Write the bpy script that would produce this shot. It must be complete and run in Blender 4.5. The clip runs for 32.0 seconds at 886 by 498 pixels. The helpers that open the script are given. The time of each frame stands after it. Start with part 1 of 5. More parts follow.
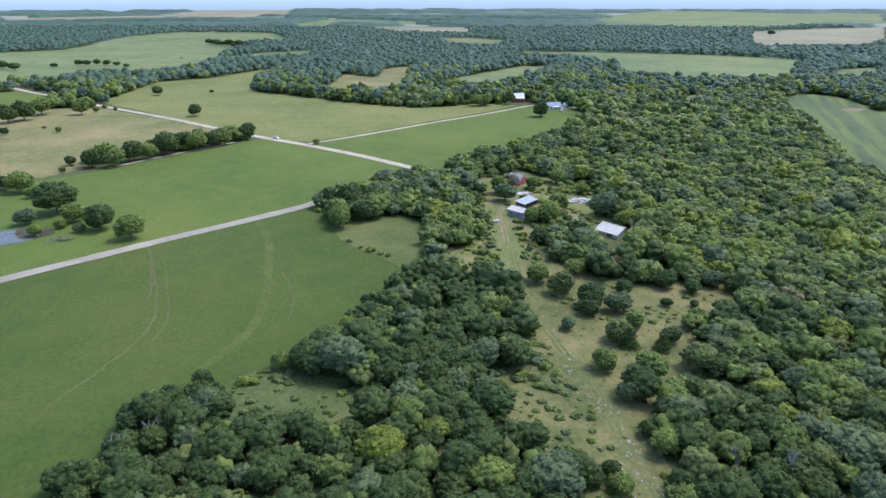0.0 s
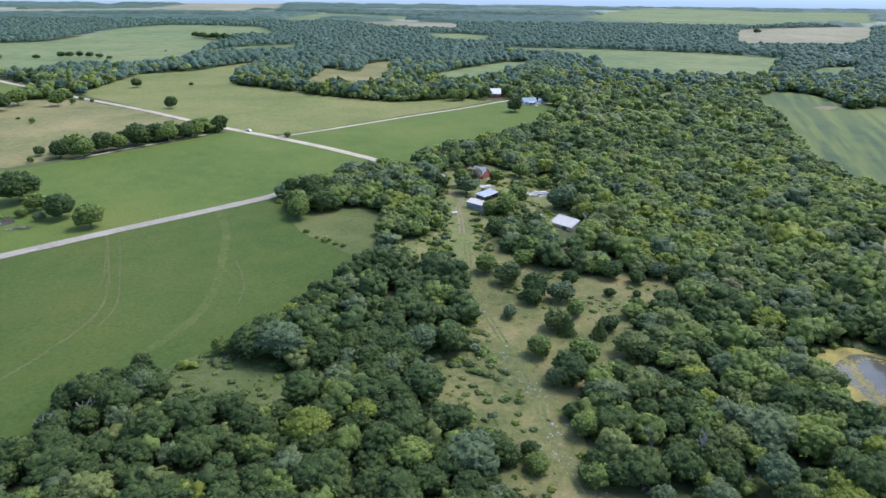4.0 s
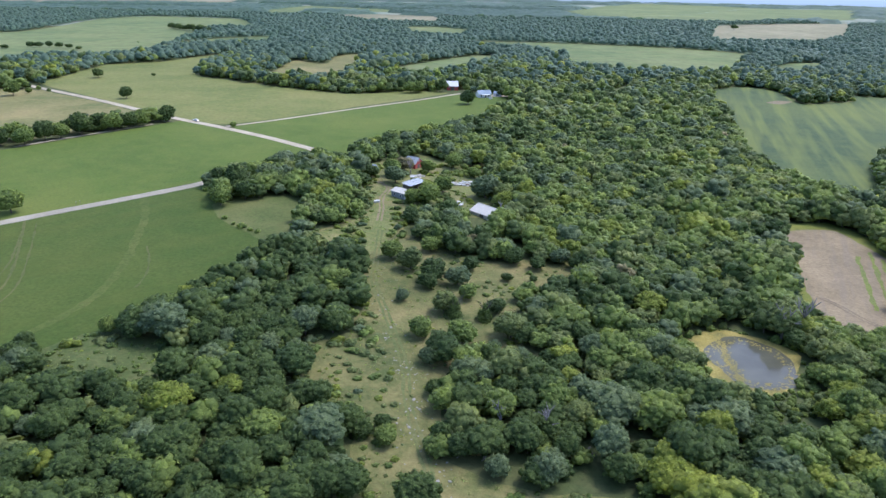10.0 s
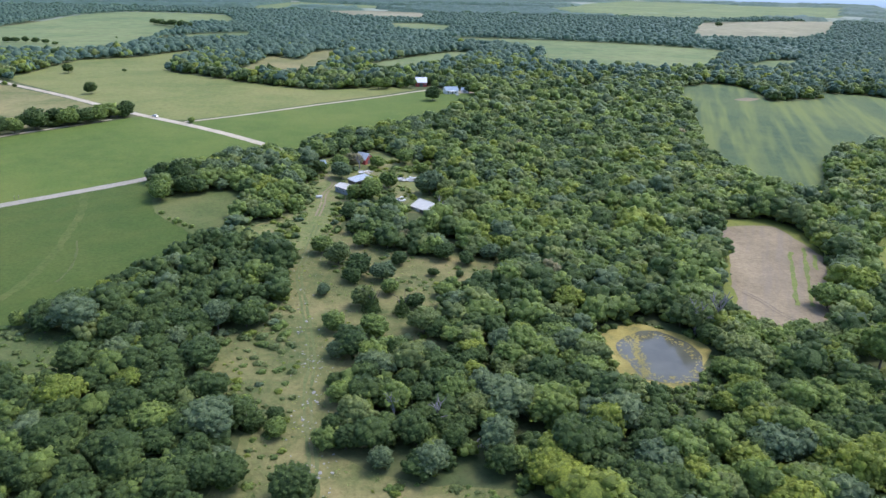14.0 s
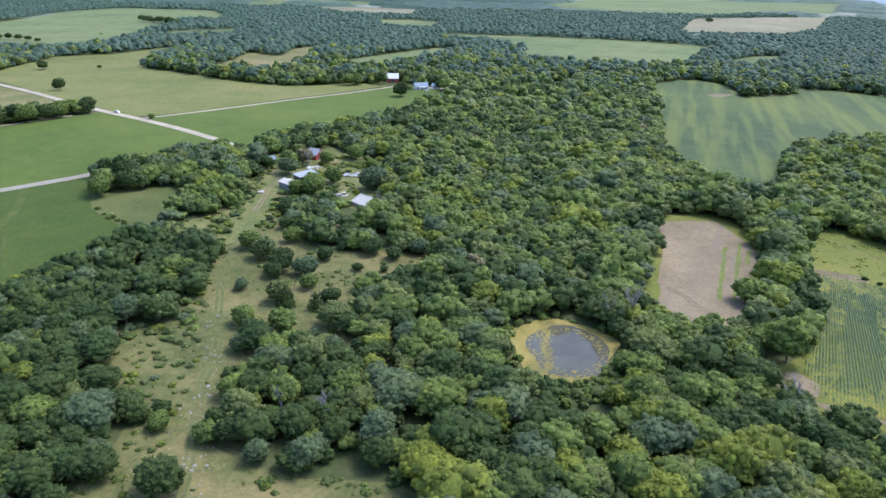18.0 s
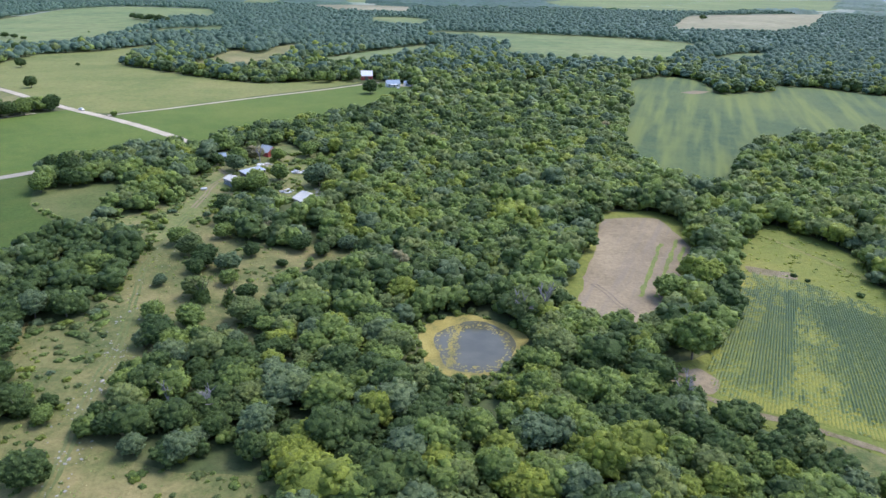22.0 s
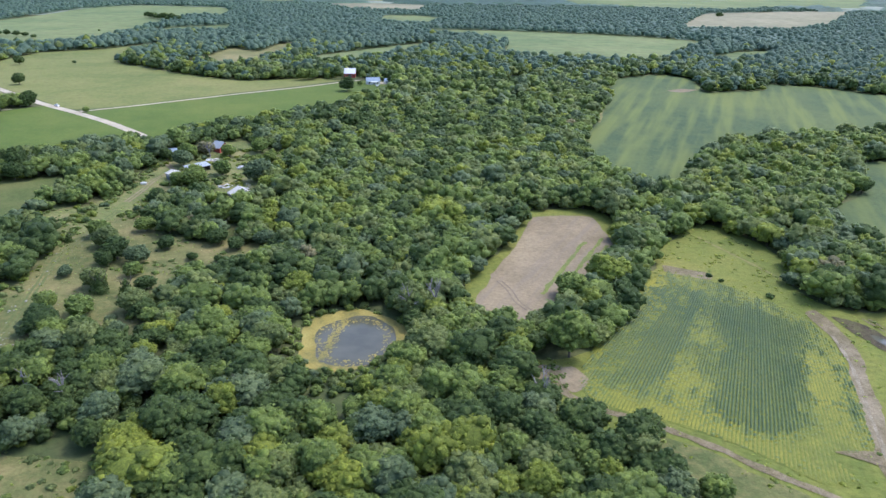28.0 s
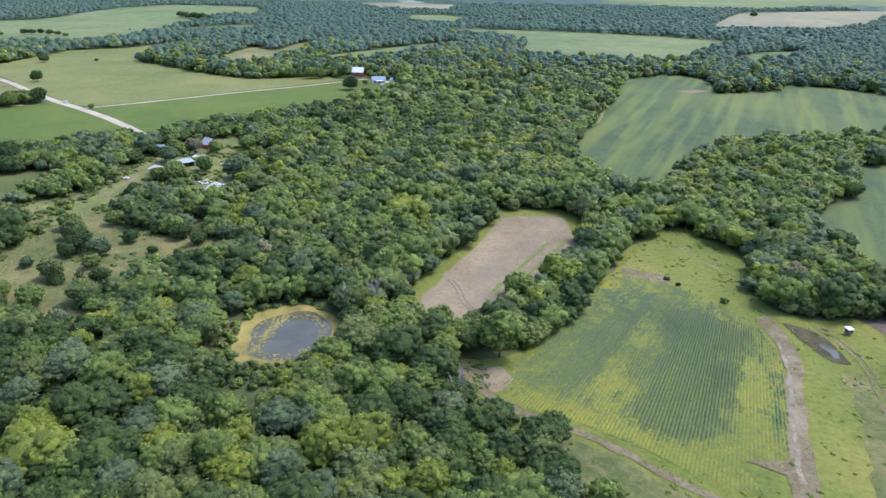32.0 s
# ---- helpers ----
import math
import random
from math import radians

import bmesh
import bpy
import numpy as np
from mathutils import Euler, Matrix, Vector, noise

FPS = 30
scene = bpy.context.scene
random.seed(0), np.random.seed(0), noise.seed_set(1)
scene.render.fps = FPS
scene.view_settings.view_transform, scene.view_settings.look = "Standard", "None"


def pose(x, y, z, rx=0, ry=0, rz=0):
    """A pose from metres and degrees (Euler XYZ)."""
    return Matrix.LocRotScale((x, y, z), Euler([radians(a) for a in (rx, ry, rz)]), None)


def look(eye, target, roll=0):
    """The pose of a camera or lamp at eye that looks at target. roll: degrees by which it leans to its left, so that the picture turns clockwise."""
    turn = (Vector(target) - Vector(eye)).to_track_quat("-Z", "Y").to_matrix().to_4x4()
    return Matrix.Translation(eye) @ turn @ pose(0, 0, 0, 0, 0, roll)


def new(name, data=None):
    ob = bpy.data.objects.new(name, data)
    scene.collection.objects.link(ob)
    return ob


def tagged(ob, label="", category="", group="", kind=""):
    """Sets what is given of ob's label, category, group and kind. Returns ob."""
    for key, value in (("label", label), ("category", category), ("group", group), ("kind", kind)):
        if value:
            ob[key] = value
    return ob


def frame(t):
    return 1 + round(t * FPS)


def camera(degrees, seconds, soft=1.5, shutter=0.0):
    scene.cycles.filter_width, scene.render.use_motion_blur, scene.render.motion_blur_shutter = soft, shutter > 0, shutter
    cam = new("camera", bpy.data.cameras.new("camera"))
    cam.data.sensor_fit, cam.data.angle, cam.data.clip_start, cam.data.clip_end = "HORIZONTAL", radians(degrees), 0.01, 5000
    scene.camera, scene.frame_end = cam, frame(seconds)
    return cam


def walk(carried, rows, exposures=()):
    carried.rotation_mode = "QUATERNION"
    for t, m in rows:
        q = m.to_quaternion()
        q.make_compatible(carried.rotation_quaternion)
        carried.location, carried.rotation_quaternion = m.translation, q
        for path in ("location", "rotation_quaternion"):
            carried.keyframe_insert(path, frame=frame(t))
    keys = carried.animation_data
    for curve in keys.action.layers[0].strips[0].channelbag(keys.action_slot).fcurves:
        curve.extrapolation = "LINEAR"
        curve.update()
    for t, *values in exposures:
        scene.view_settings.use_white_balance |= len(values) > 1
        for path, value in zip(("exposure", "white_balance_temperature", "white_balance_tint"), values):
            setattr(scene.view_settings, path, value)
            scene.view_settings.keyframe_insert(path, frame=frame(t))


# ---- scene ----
cam = camera(65.3, 32.0, 1.5)
METRES, EYE, TILT, LEAN, TURN = 195.0, 95.0, -20.1, 0.0, 0.0
ROWS = [
    (0.0, 0.0, 0.0, 0.0, 0.0, 0.0, -0.0),
    (0.5, 0.0062, -0.0038, -0.0016, -0.09, -0.04, -0.04),
    (1.0, 0.0135, -0.0071, -0.0029, -0.21, -0.08, -0.09),
    (1.5, 0.0218, -0.0099, -0.0042, -0.3, -0.11, -0.14),
    (2.0, 0.0308, -0.0127, -0.0055, -0.39, -0.14, -0.19),
    (2.5, 0.0408, -0.0152, -0.0069, -0.47, -0.16, -0.22),
    (3.0, 0.0517, -0.0178, -0.0077, -0.55, -0.21, -0.28),
    (3.5, 0.063, -0.0205, -0.0087, -0.56, -0.27, -0.34),
    (5.5, 0.1121, -0.0346, -0.0138, -0.73, -0.46, -0.47),
    (6.0, 0.125, -0.0378, -0.0155, -0.78, -0.49, -0.5),
    (6.5, 0.1376, -0.041, -0.0166, -0.83, -0.53, -0.55),
    (7.0, 0.1505, -0.0442, -0.0179, -0.88, -0.58, -0.57),
    (7.5, 0.1631, -0.0474, -0.0192, -0.95, -0.62, -0.61),
    (8.0, 0.1762, -0.0502, -0.0201, -1.02, -0.67, -0.6),
    (8.5, 0.1892, -0.0526, -0.0212, -1.08, -0.7, -0.62),
    (9.0, 0.2026, -0.0549, -0.0221, -1.13, -0.73, -0.63),
    (9.5, 0.2161, -0.0574, -0.0229, -1.19, -0.77, -0.61),
    (10.0, 0.2299, -0.0588, -0.0233, -1.29, -0.79, -0.62),
    (10.5, 0.2442, -0.0602, -0.0238, -1.34, -0.82, -0.63),
    (11.0, 0.2586, -0.0619, -0.0243, -1.39, -0.85, -0.64),
    (11.5, 0.2733, -0.0634, -0.0246, -1.45, -0.89, -0.65),
    (12.0, 0.2881, -0.0645, -0.025, -1.51, -0.93, -0.63),
    (12.5, 0.3028, -0.0655, -0.025, -1.57, -0.96, -0.65),
    (13.0, 0.3178, -0.0665, -0.0252, -1.62, -0.98, -0.64),
    (13.5, 0.3334, -0.0672, -0.0254, -1.67, -1.0, -0.64),
    (14.0, 0.3491, -0.0682, -0.0253, -1.71, -1.04, -0.66),
    (14.5, 0.3649, -0.0686, -0.0255, -1.74, -1.06, -0.65),
    (16.5, 0.4322, -0.0711, -0.0263, -1.6, -1.22, -0.65),
    (17.0, 0.4498, -0.0719, -0.0267, -1.6, -1.24, -0.65),
    (17.5, 0.4674, -0.0728, -0.027, -1.58, -1.27, -0.63),
    (18.0, 0.485, -0.0736, -0.0273, -1.56, -1.3, -0.64),
    (18.5, 0.5026, -0.0743, -0.0275, -1.56, -1.32, -0.63),
    (19.0, 0.5203, -0.0752, -0.0277, -1.53, -1.36, -0.61),
    (19.5, 0.5379, -0.0758, -0.0279, -1.49, -1.39, -0.62),
    (20.0, 0.5557, -0.0767, -0.0279, -1.44, -1.41, -0.62),
    (20.5, 0.5735, -0.0775, -0.028, -1.36, -1.44, -0.63),
    (21.0, 0.5912, -0.0784, -0.0282, -1.29, -1.46, -0.63),
    (21.5, 0.6089, -0.0793, -0.0282, -1.24, -1.47, -0.64),
    (22.0, 0.6267, -0.0797, -0.0283, -1.16, -1.48, -0.67),
    (22.5, 0.6444, -0.0804, -0.0285, -1.07, -1.49, -0.69),
    (23.0, 0.662, -0.0811, -0.0286, -0.96, -1.48, -0.72),
    (23.5, 0.6797, -0.0816, -0.0289, -0.79, -1.5, -0.75),
    (24.0, 0.6973, -0.0823, -0.0291, -0.62, -1.52, -0.78),
    (24.5, 0.7151, -0.0829, -0.0294, -0.44, -1.53, -0.83),
    (25.0, 0.7329, -0.0834, -0.0297, -0.25, -1.55, -0.89),
    (25.5, 0.7507, -0.0839, -0.0298, -0.08, -1.56, -0.94),
    (27.5, 0.8229, -0.0849, -0.0295, 0.9, -1.63, -1.19),
    (28.0, 0.8411, -0.085, -0.0294, 1.16, -1.64, -1.27),
    (28.5, 0.8596, -0.085, -0.0293, 1.43, -1.66, -1.36),
    (29.0, 0.8781, -0.085, -0.0291, 1.74, -1.67, -1.46),
    (29.5, 0.8967, -0.0849, -0.0288, 2.1, -1.68, -1.57),
    (30.0, 0.9153, -0.0845, -0.0285, 2.46, -1.7, -1.68),
    (30.5, 0.9337, -0.084, -0.0281, 2.87, -1.7, -1.79),
    (31.0, 0.9523, -0.0833, -0.0277, 3.31, -1.72, -1.93),
    (31.5, 0.971, -0.0826, -0.0274, 3.76, -1.74, -2.08),
    (32.0, 0.9897, -0.0817, -0.0271, 4.22, -1.76, -2.22),
]
walk(cam, [(t, pose(0, 0, EYE, TILT, LEAN, TURN) @ pose(METRES * x, METRES * y, METRES * z, 90 + pitch, roll, yaw)) for t, x, y, z, yaw, pitch, roll in ROWS],
     [(0.0, 1.04, 5580, 15), (32.0, 1.18, 5580, 15)])


# ---- light ----
SUN_EL, SUN_AZ = 58.0, 62.0          # degrees; azimuth from +y towards +x
world = bpy.data.worlds.new("sky")
scene.world = world
world.use_nodes = True
wn = world.node_tree.nodes
sky = wn.new("ShaderNodeTexSky")
sky.sky_type, sky.sun_disc = "NISHITA", False
sky.sun_elevation, sky.sun_rotation = radians(SUN_EL), radians(SUN_AZ)
sky.air_density, sky.dust_density, sky.ozone_density = 1.0, 2.4, 1.2
world.node_tree.links.new(sky.outputs[0], wn["Background"].inputs[0])
wn["Background"].inputs[1].default_value = 0.15
sun = new("sun", bpy.data.lights.new("sun", "SUN"))
sun.data.energy, sun.data.angle, sun.data.color = 1.15, radians(20.0), (1.0, 0.94, 0.84)
ce = math.cos(radians(SUN_EL))
sun_way = Vector((ce * math.sin(radians(SUN_AZ)), ce * math.cos(radians(SUN_AZ)), math.sin(radians(SUN_EL))))
sun.matrix_world = look(sun_way * 400, (0, 0, 0))

# ---- terrain ----
RNG = np.random.default_rng(7)


def smooth(v):
    v = np.clip(v, 0, 1)
    return v * v * (3 - 2 * v)


def height(x, y):
    """The lie of the land: a creek bottom, a low ridge with the roads, rising country far off, two pond basins."""
    x, y = np.asarray(x, float), np.asarray(y, float)
    u = -0.83 * (x - 230) + 0.56 * (y - 170)
    h = -4 + 12 * smooth((u + 30) / 400) - 4 * smooth((u - 400) / 400) + 7 * smooth((y - 900) / 1500)
    for px, py, level, r in ((133, 155, -2.1, 27), (-166, 253, 7.4, 26)):
        w = np.exp(-(((x - px) ** 2 + (y - py) ** 2) / r ** 2) ** 2)
        h = h * (1 - w) + level * w
    return h


def inside(px, py, poly):
    """Which of the points lie in the polygon."""
    res = np.zeros(px.shape, bool)
    n = len(poly)
    for i in range(n):
        (x0, y0), (x1, y1) = poly[i], poly[(i + 1) % n]
        if y0 == y1:
            continue
        res ^= ((y0 > py) != (y1 > py)) & (px < (x1 - x0) * (py - y0) / (y1 - y0) + x0)
    return res


def ragged(poly, step, wobble, seed=1):
    """A polygon's outline, resampled with an uneven edge and rounded corners."""
    out, n = [], len(poly)
    for i in range(n):
        p0, p1, p2, p3 = (Vector(poly[(i + k - 1) % n]) for k in range(4))
        m = max(1, int((p2 - p1).length / step))
        for j in range(m):
            t = j / m
            a, b = (p2 - p0) * 0.28, (p3 - p1) * 0.28
            lim = (p2 - p1).length * 0.8
            a, b = (v if v.length < lim else v * (lim / v.length) for v in (a, b))
            p = p1 * (2 * t ** 3 - 3 * t ** 2 + 1) + a * (t ** 3 - 2 * t ** 2 + t) + p2 * (3 * t ** 2 - 2 * t ** 3) + b * (t ** 3 - t ** 2)
            q = Vector((p.x / (wobble * 4 + 4), p.y / (wobble * 4 + 4), seed * 7.3))
            q2 = q * 5.3
            out.append((p.x + wobble * (noise.noise(q) + 0.45 * noise.noise(q2)), p.y + wobble * (noise.noise(q + Vector((31, 17, 5))) + 0.45 * noise.noise(q2 + Vector((7, 3, 11))))))
    return out


# ---- materials ----
def nodes_of(name):
    m = bpy.data.materials.new(name)
    m.use_nodes = True
    nt = m.node_tree
    return m, nt.nodes, nt.links, nt.nodes["Principled BSDF"]


def tex_noise(n, l, vec, scale, detail=4.0, rough=0.55):
    t = n.new("ShaderNodeTexNoise")
    t.inputs["Scale"].default_value, t.inputs["Detail"].default_value, t.inputs["Roughness"].default_value = scale, detail, rough
    l.new(vec, t.inputs["Vector"])
    return t.outputs["Fac"]


def ramp(n, l, fac, stops):
    r = n.new("ShaderNodeValToRGB")
    while len(r.color_ramp.elements) < len(stops):
        r.color_ramp.elements.new(0.5)
    for e, (p, c) in zip(r.color_ramp.elements, stops):
        e.position, e.color = p, (*c, 1)
    l.new(fac, r.inputs[0])
    return r.outputs["Color"]


def mixc(n, l, fac, a, b, kind="MIX"):
    m = n.new("ShaderNodeMix")
    m.data_type, m.blend_type = "RGBA", kind
    for sock, v in ((m.inputs[0], fac), (m.inputs[6], a), (m.inputs[7], b)):
        if isinstance(v, (int, float)):
            sock.default_value = v
        elif isinstance(v, tuple):
            sock.default_value = (*v, 1)
        else:
            l.new(v, sock)
    return m.outputs[2]


def turf(name, dark, mid, light, patch=0.02, tuft=0.7, stripe=None, bump=0.5, rough=0.9):
    """Grass, crop or soil: wide patches, finer blotches and tufts; stripe: (degrees, metres, colour, amount)."""
    m, n, l, b = nodes_of(name)
    pos = n.new("ShaderNodeNewGeometry").outputs["Position"]
    wide = tex_noise(n, l, pos, patch, 5)
    fine = tex_noise(n, l, pos, tuft, 4, 0.7)
    c = ramp(n, l, wide, ((0.32, dark), (0.5, mid), (0.7, light)))
    mid_n = tex_noise(n, l, pos, patch * 7, 4, 0.65)
    c = mixc(n, l, ramp(n, l, mid_n, ((0.42, (0, 0, 0)), (0.75, (0.6, 0.6, 0.6)))), c, light)
    c = mixc(n, l, 0.75, c, ramp(n, l, fine, ((0.25, (0.6, 0.6, 0.6)), (0.5, (1, 1, 1)), (0.8, (1.35, 1.35, 1.3)))), "MULTIPLY")
    if stripe:
        deg, width, colour, amount = stripe
        mp = n.new("ShaderNodeMapping")
        mp.vector_type = "TEXTURE"
        mp.inputs["Rotation"].default_value = (0, 0, radians(deg))
        mp.inputs["Scale"].default_value = (width, width * 14, width)
        l.new(pos, mp.inputs["Vector"])
        band = tex_noise(n, l, mp.outputs[0], 1.0, 2, 0.6)
        f = ramp(n, l, band, ((0.45, (0, 0, 0)), (0.66, (amount, amount, amount))))
        c = mixc(n, l, f, c, colour)
    l.new(c, b.inputs["Base Color"])
    b.inputs["Roughness"].default_value = rough
    b.inputs["Specular IOR Level"].default_value = 0.15
    bp = n.new("ShaderNodeBump")
    bp.inputs["Strength"].default_value, bp.inputs["Distance"].default_value = bump, 0.4
    l.new(fine, bp.inputs["Height"])
    l.new(bp.outputs[0], b.inputs["Normal"])
    return m


def foliage(name, dark, mid, light, relief_m=0.5):
    """Leaves: tone by plant, by clump and by single leaf spray; a little light comes through."""
    m, n, l, b = nodes_of(name)
    geo = n.new("ShaderNodeNewGeometry")
    obj = n.new("ShaderNodeObjectInfo").outputs["Random"]
    plant = tex_noise(n, l, geo.outputs["Position"], 0.11, 2)
    dark, light = (tuple(1.12 * (0.1 * a + 0.9 * b) for a, b in zip(mid, v)) for v in (dark, light))
    mid = tuple(1.12 * a for a in mid)
    c = ramp(n, l, geo.outputs["Random Per Island"], ((0.0, dark), (0.55, mid), (1.0, light)))
    c = mixc(n, l, 0.8, c, ramp(n, l, plant, ((0.3, (0.78, 0.82, 0.82)), (0.5, (1, 1, 1)), (0.72, (1.2, 1.13, 0.95)))), "MULTIPLY")
    c = mixc(n, l, 0.6, c, ramp(n, l, obj, ((0.0, (0.85, 0.9, 0.93)), (1.0, (1.15, 1.1, 1.0)))), "MULTIPLY")
    grain = tex_noise(n, l, geo.outputs["Position"], 1.7, 4, 0.78)
    c = mixc(n, l, 0.9, c, ramp(n, l, grain, ((0.34, (0.58, 0.62, 0.63)), (0.5, (1, 1, 1)), (0.68, (1.45, 1.4, 1.26)))), "MULTIPLY")
    l.new(c, b.inputs["Base Color"])
    b.inputs["Roughness"].default_value, b.inputs["Specular IOR Level"].default_value = 0.65, 0.12
    bp = n.new("ShaderNodeBump")
    bp.inputs["Strength"].default_value, bp.inputs["Distance"].default_value = 0.8, relief_m
    relief = n.new("ShaderNodeMath")
    l.new(grain, relief.inputs[0])
    l.new(tex_noise(n, l, geo.outputs["Position"], 1.3, 2, 0.6), relief.inputs[1])
    l.new(relief.outputs[0], bp.inputs["Height"])
    l.new(bp.outputs[0], b.inputs["Normal"])
    tr = n.new("ShaderNodeBsdfTranslucent")
    l.new(mixc(n, l, 1.0, c, (1.0, 1.0, 0.7), "MULTIPLY"), tr.inputs["Color"])
    mx = n.new("ShaderNodeAddShader")
    l.new(b.outputs[0], mx.inputs[0])
    l.new(tr.outputs[0], mx.inputs[1])
    l.new(mx.outputs[0], n["Material Output"].inputs["Surface"])
    return m


def plain(name, colour, rough=0.7, metal=0.0, vary=0.25, scale=0.6, worn=None, bump=0.15):
    """Paint, sheet metal, wood, stone: stains at two scales, some wear."""
    m, n, l, b = nodes_of(name)
    pos = n.new("ShaderNodeTexCoord").outputs["Object"]
    big, small = tex_noise(n, l, pos, scale, 4), tex_noise(n, l, pos, scale * 9, 5, 0.7)
    lo, hi = tuple(v * (1 - vary) for v in colour), tuple(min(1, v * (1 + vary)) for v in colour)
    c = ramp(n, l, big, ((0.3, lo), (0.55, colour), (0.75, hi)))
    c = mixc(n, l, 0.5, c, ramp(n, l, small, ((0.3, (0.75, 0.75, 0.75)), (0.7, (1.15, 1.15, 1.15)))), "MULTIPLY")
    if worn:
        c = mixc(n, l, ramp(n, l, small, ((0.56, (0, 0, 0)), (0.7, (0.85, 0.85, 0.85)))), c, worn)
    l.new(c, b.inputs["Base Color"])
    b.inputs["Roughness"].default_value, b.inputs["Metallic"].default_value = rough, metal
    bp = n.new("ShaderNodeBump")
    bp.inputs["Strength"].default_value, bp.inputs["Distance"].default_value = bump, 0.05
    l.new(small, bp.inputs["Height"])
    l.new(bp.outputs[0], b.inputs["Normal"])
    return m


M_GROUND = turf("rough_grass", (0.055, 0.075, 0.025), (0.078, 0.095, 0.034), (0.125, 0.122, 0.05), 0.03, 0.6)
M_HAY = turf("mown_hay", (0.047, 0.077, 0.0145), (0.057, 0.089, 0.0165), (0.084, 0.105, 0.022), 0.014, 0.9, (-48, 9.0, (0.085, 0.10, 0.02), 0.3), 0.25)
M_HAY2 = turf("lush_hay", (0.074, 0.112, 0.020), (0.089, 0.128, 0.023), (0.13, 0.152, 0.032), 0.014, 0.9, None, 0.25)
M_PASTURE = turf("dry_pasture", (0.118, 0.142, 0.038), (0.152, 0.168, 0.048), (0.205, 0.196, 0.064), 0.012, 0.35, None, 0.4)
M_TAN = turf("tan_pasture", (0.12, 0.132, 0.043), (0.178, 0.168, 0.062), (0.25, 0.212, 0.088), 0.018, 0.3, None, 0.5)
M_SAVANNA = turf("savanna_grass", (0.074, 0.096, 0.029), (0.122, 0.131, 0.043), (0.25, 0.205, 0.085), 0.05, 0.9, None, 0.7)
# Olive-green grass, its tone also lowered to paint in cloud shade.
M_GLADE = turf("glade_grass", (0.06, 0.088, 0.026), (0.085, 0.112, 0.034), (0.145, 0.145, 0.055), 0.06, 0.8, None, 0.6)
M_MEADOW = turf("wet_meadow", (0.103, 0.13, 0.026), (0.142, 0.162, 0.032), (0.203, 0.198, 0.045), 0.03, 0.6, None, 0.7)
M_SOY = turf("soybean_field", (0.056, 0.086, 0.038), (0.069, 0.100, 0.041), (0.112, 0.136, 0.045), 0.008, 0.5, (-20, 11.0, (0.165, 0.186, 0.048), 0.65), 0.4)
# Field colours made paler and bluer: distance haze painted in.
M_HAZEPLAIN = turf("haze_painted_plain", (0.16, 0.20, 0.145), (0.21, 0.245, 0.18), (0.29, 0.30, 0.22), 0.0035, 0.05, None, 0.2)
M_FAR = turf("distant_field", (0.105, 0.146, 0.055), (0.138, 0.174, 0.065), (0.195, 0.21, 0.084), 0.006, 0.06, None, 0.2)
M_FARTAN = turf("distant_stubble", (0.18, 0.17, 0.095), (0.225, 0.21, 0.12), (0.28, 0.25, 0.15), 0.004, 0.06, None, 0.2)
M_DIRT = turf("tilled_soil", (0.172, 0.134, 0.080), (0.21, 0.164, 0.097), (0.295, 0.235, 0.142), 0.03, 0.8, (-25, 3.0, (0.20, 0.165, 0.128), 0.4), 0.5, 0.95)
M_MUD = turf("mud", (0.112, 0.098, 0.042), (0.158, 0.126, 0.066), (0.255, 0.208, 0.128), 0.12, 1.2, None, 0.8, 0.8)
M_GRAVEL = turf("gravel", (0.24, 0.215, 0.165), (0.295, 0.265, 0.205), (0.36, 0.325, 0.255), 0.06, 2.5, None, 0.4, 0.95)
M_PALE = turf("pale_gravel", (0.33, 0.28, 0.20), (0.41, 0.35, 0.255), (0.49, 0.425, 0.32), 0.06, 2.5, None, 0.4, 0.95)
M_CROP = turf("yellowing_crop", (0.10, 0.126, 0.025), (0.134, 0.150, 0.027), (0.195, 0.19, 0.032), 0.03, 0.9, (-22, 13.0, (0.10, 0.14, 0.038), 0.5), 0.7)
M_ALGAE = turf("pond_algae", (0.14, 0.13, 0.04), (0.27, 0.22, 0.055), (0.36, 0.295, 0.09), 0.16, 1.6, None, 0.5, 0.7)
M_STRIP = turf("weed_strip", (0.14, 0.15, 0.055), (0.145, 0.172, 0.046), (0.175, 0.20, 0.05), 0.08, 0.9, None, 0.6)
M_SCUFF = turf("scuffed_hay", (0.062, 0.090, 0.019), (0.075, 0.101, 0.022), (0.10, 0.116, 0.030), 0.09, 0.9, None, 0.25)
M_LEAF = [
    # deep green, set darker still: cloud shade over the west woods painted in
    foliage("leaves_deep_green", (0.031, 0.049, 0.0155), (0.045, 0.068, 0.0205), (0.064, 0.093, 0.028)),
    foliage("leaves_green", (0.066, 0.092, 0.026), (0.097, 0.129, 0.033), (0.134, 0.172, 0.042)),
    foliage("leaves_yellow_green", (0.082, 0.104, 0.019), (0.117, 0.140, 0.024), (0.16, 0.188, 0.033)),
    foliage("leaves_olive", (0.068, 0.088, 0.031), (0.096, 0.118, 0.039), (0.13, 0.153, 0.052)),
    foliage("leaves_grey_green", (0.055, 0.078, 0.040), (0.076, 0.102, 0.049), (0.105, 0.135, 0.066)),
    foliage("leaves_browning", (0.10, 0.095, 0.05), (0.145, 0.132, 0.07), (0.19, 0.165, 0.09)),
]
# Bluer than the near leaves: distance haze painted into the base colour.
M_HAZELEAF = foliage("haze_painted_leaves", (0.047, 0.075, 0.053), (0.057, 0.089, 0.063), (0.068, 0.103, 0.073), 0.12)
M_BARK = plain("bark", (0.12, 0.10, 0.08), 0.9, 0, 0.3, 1.5)
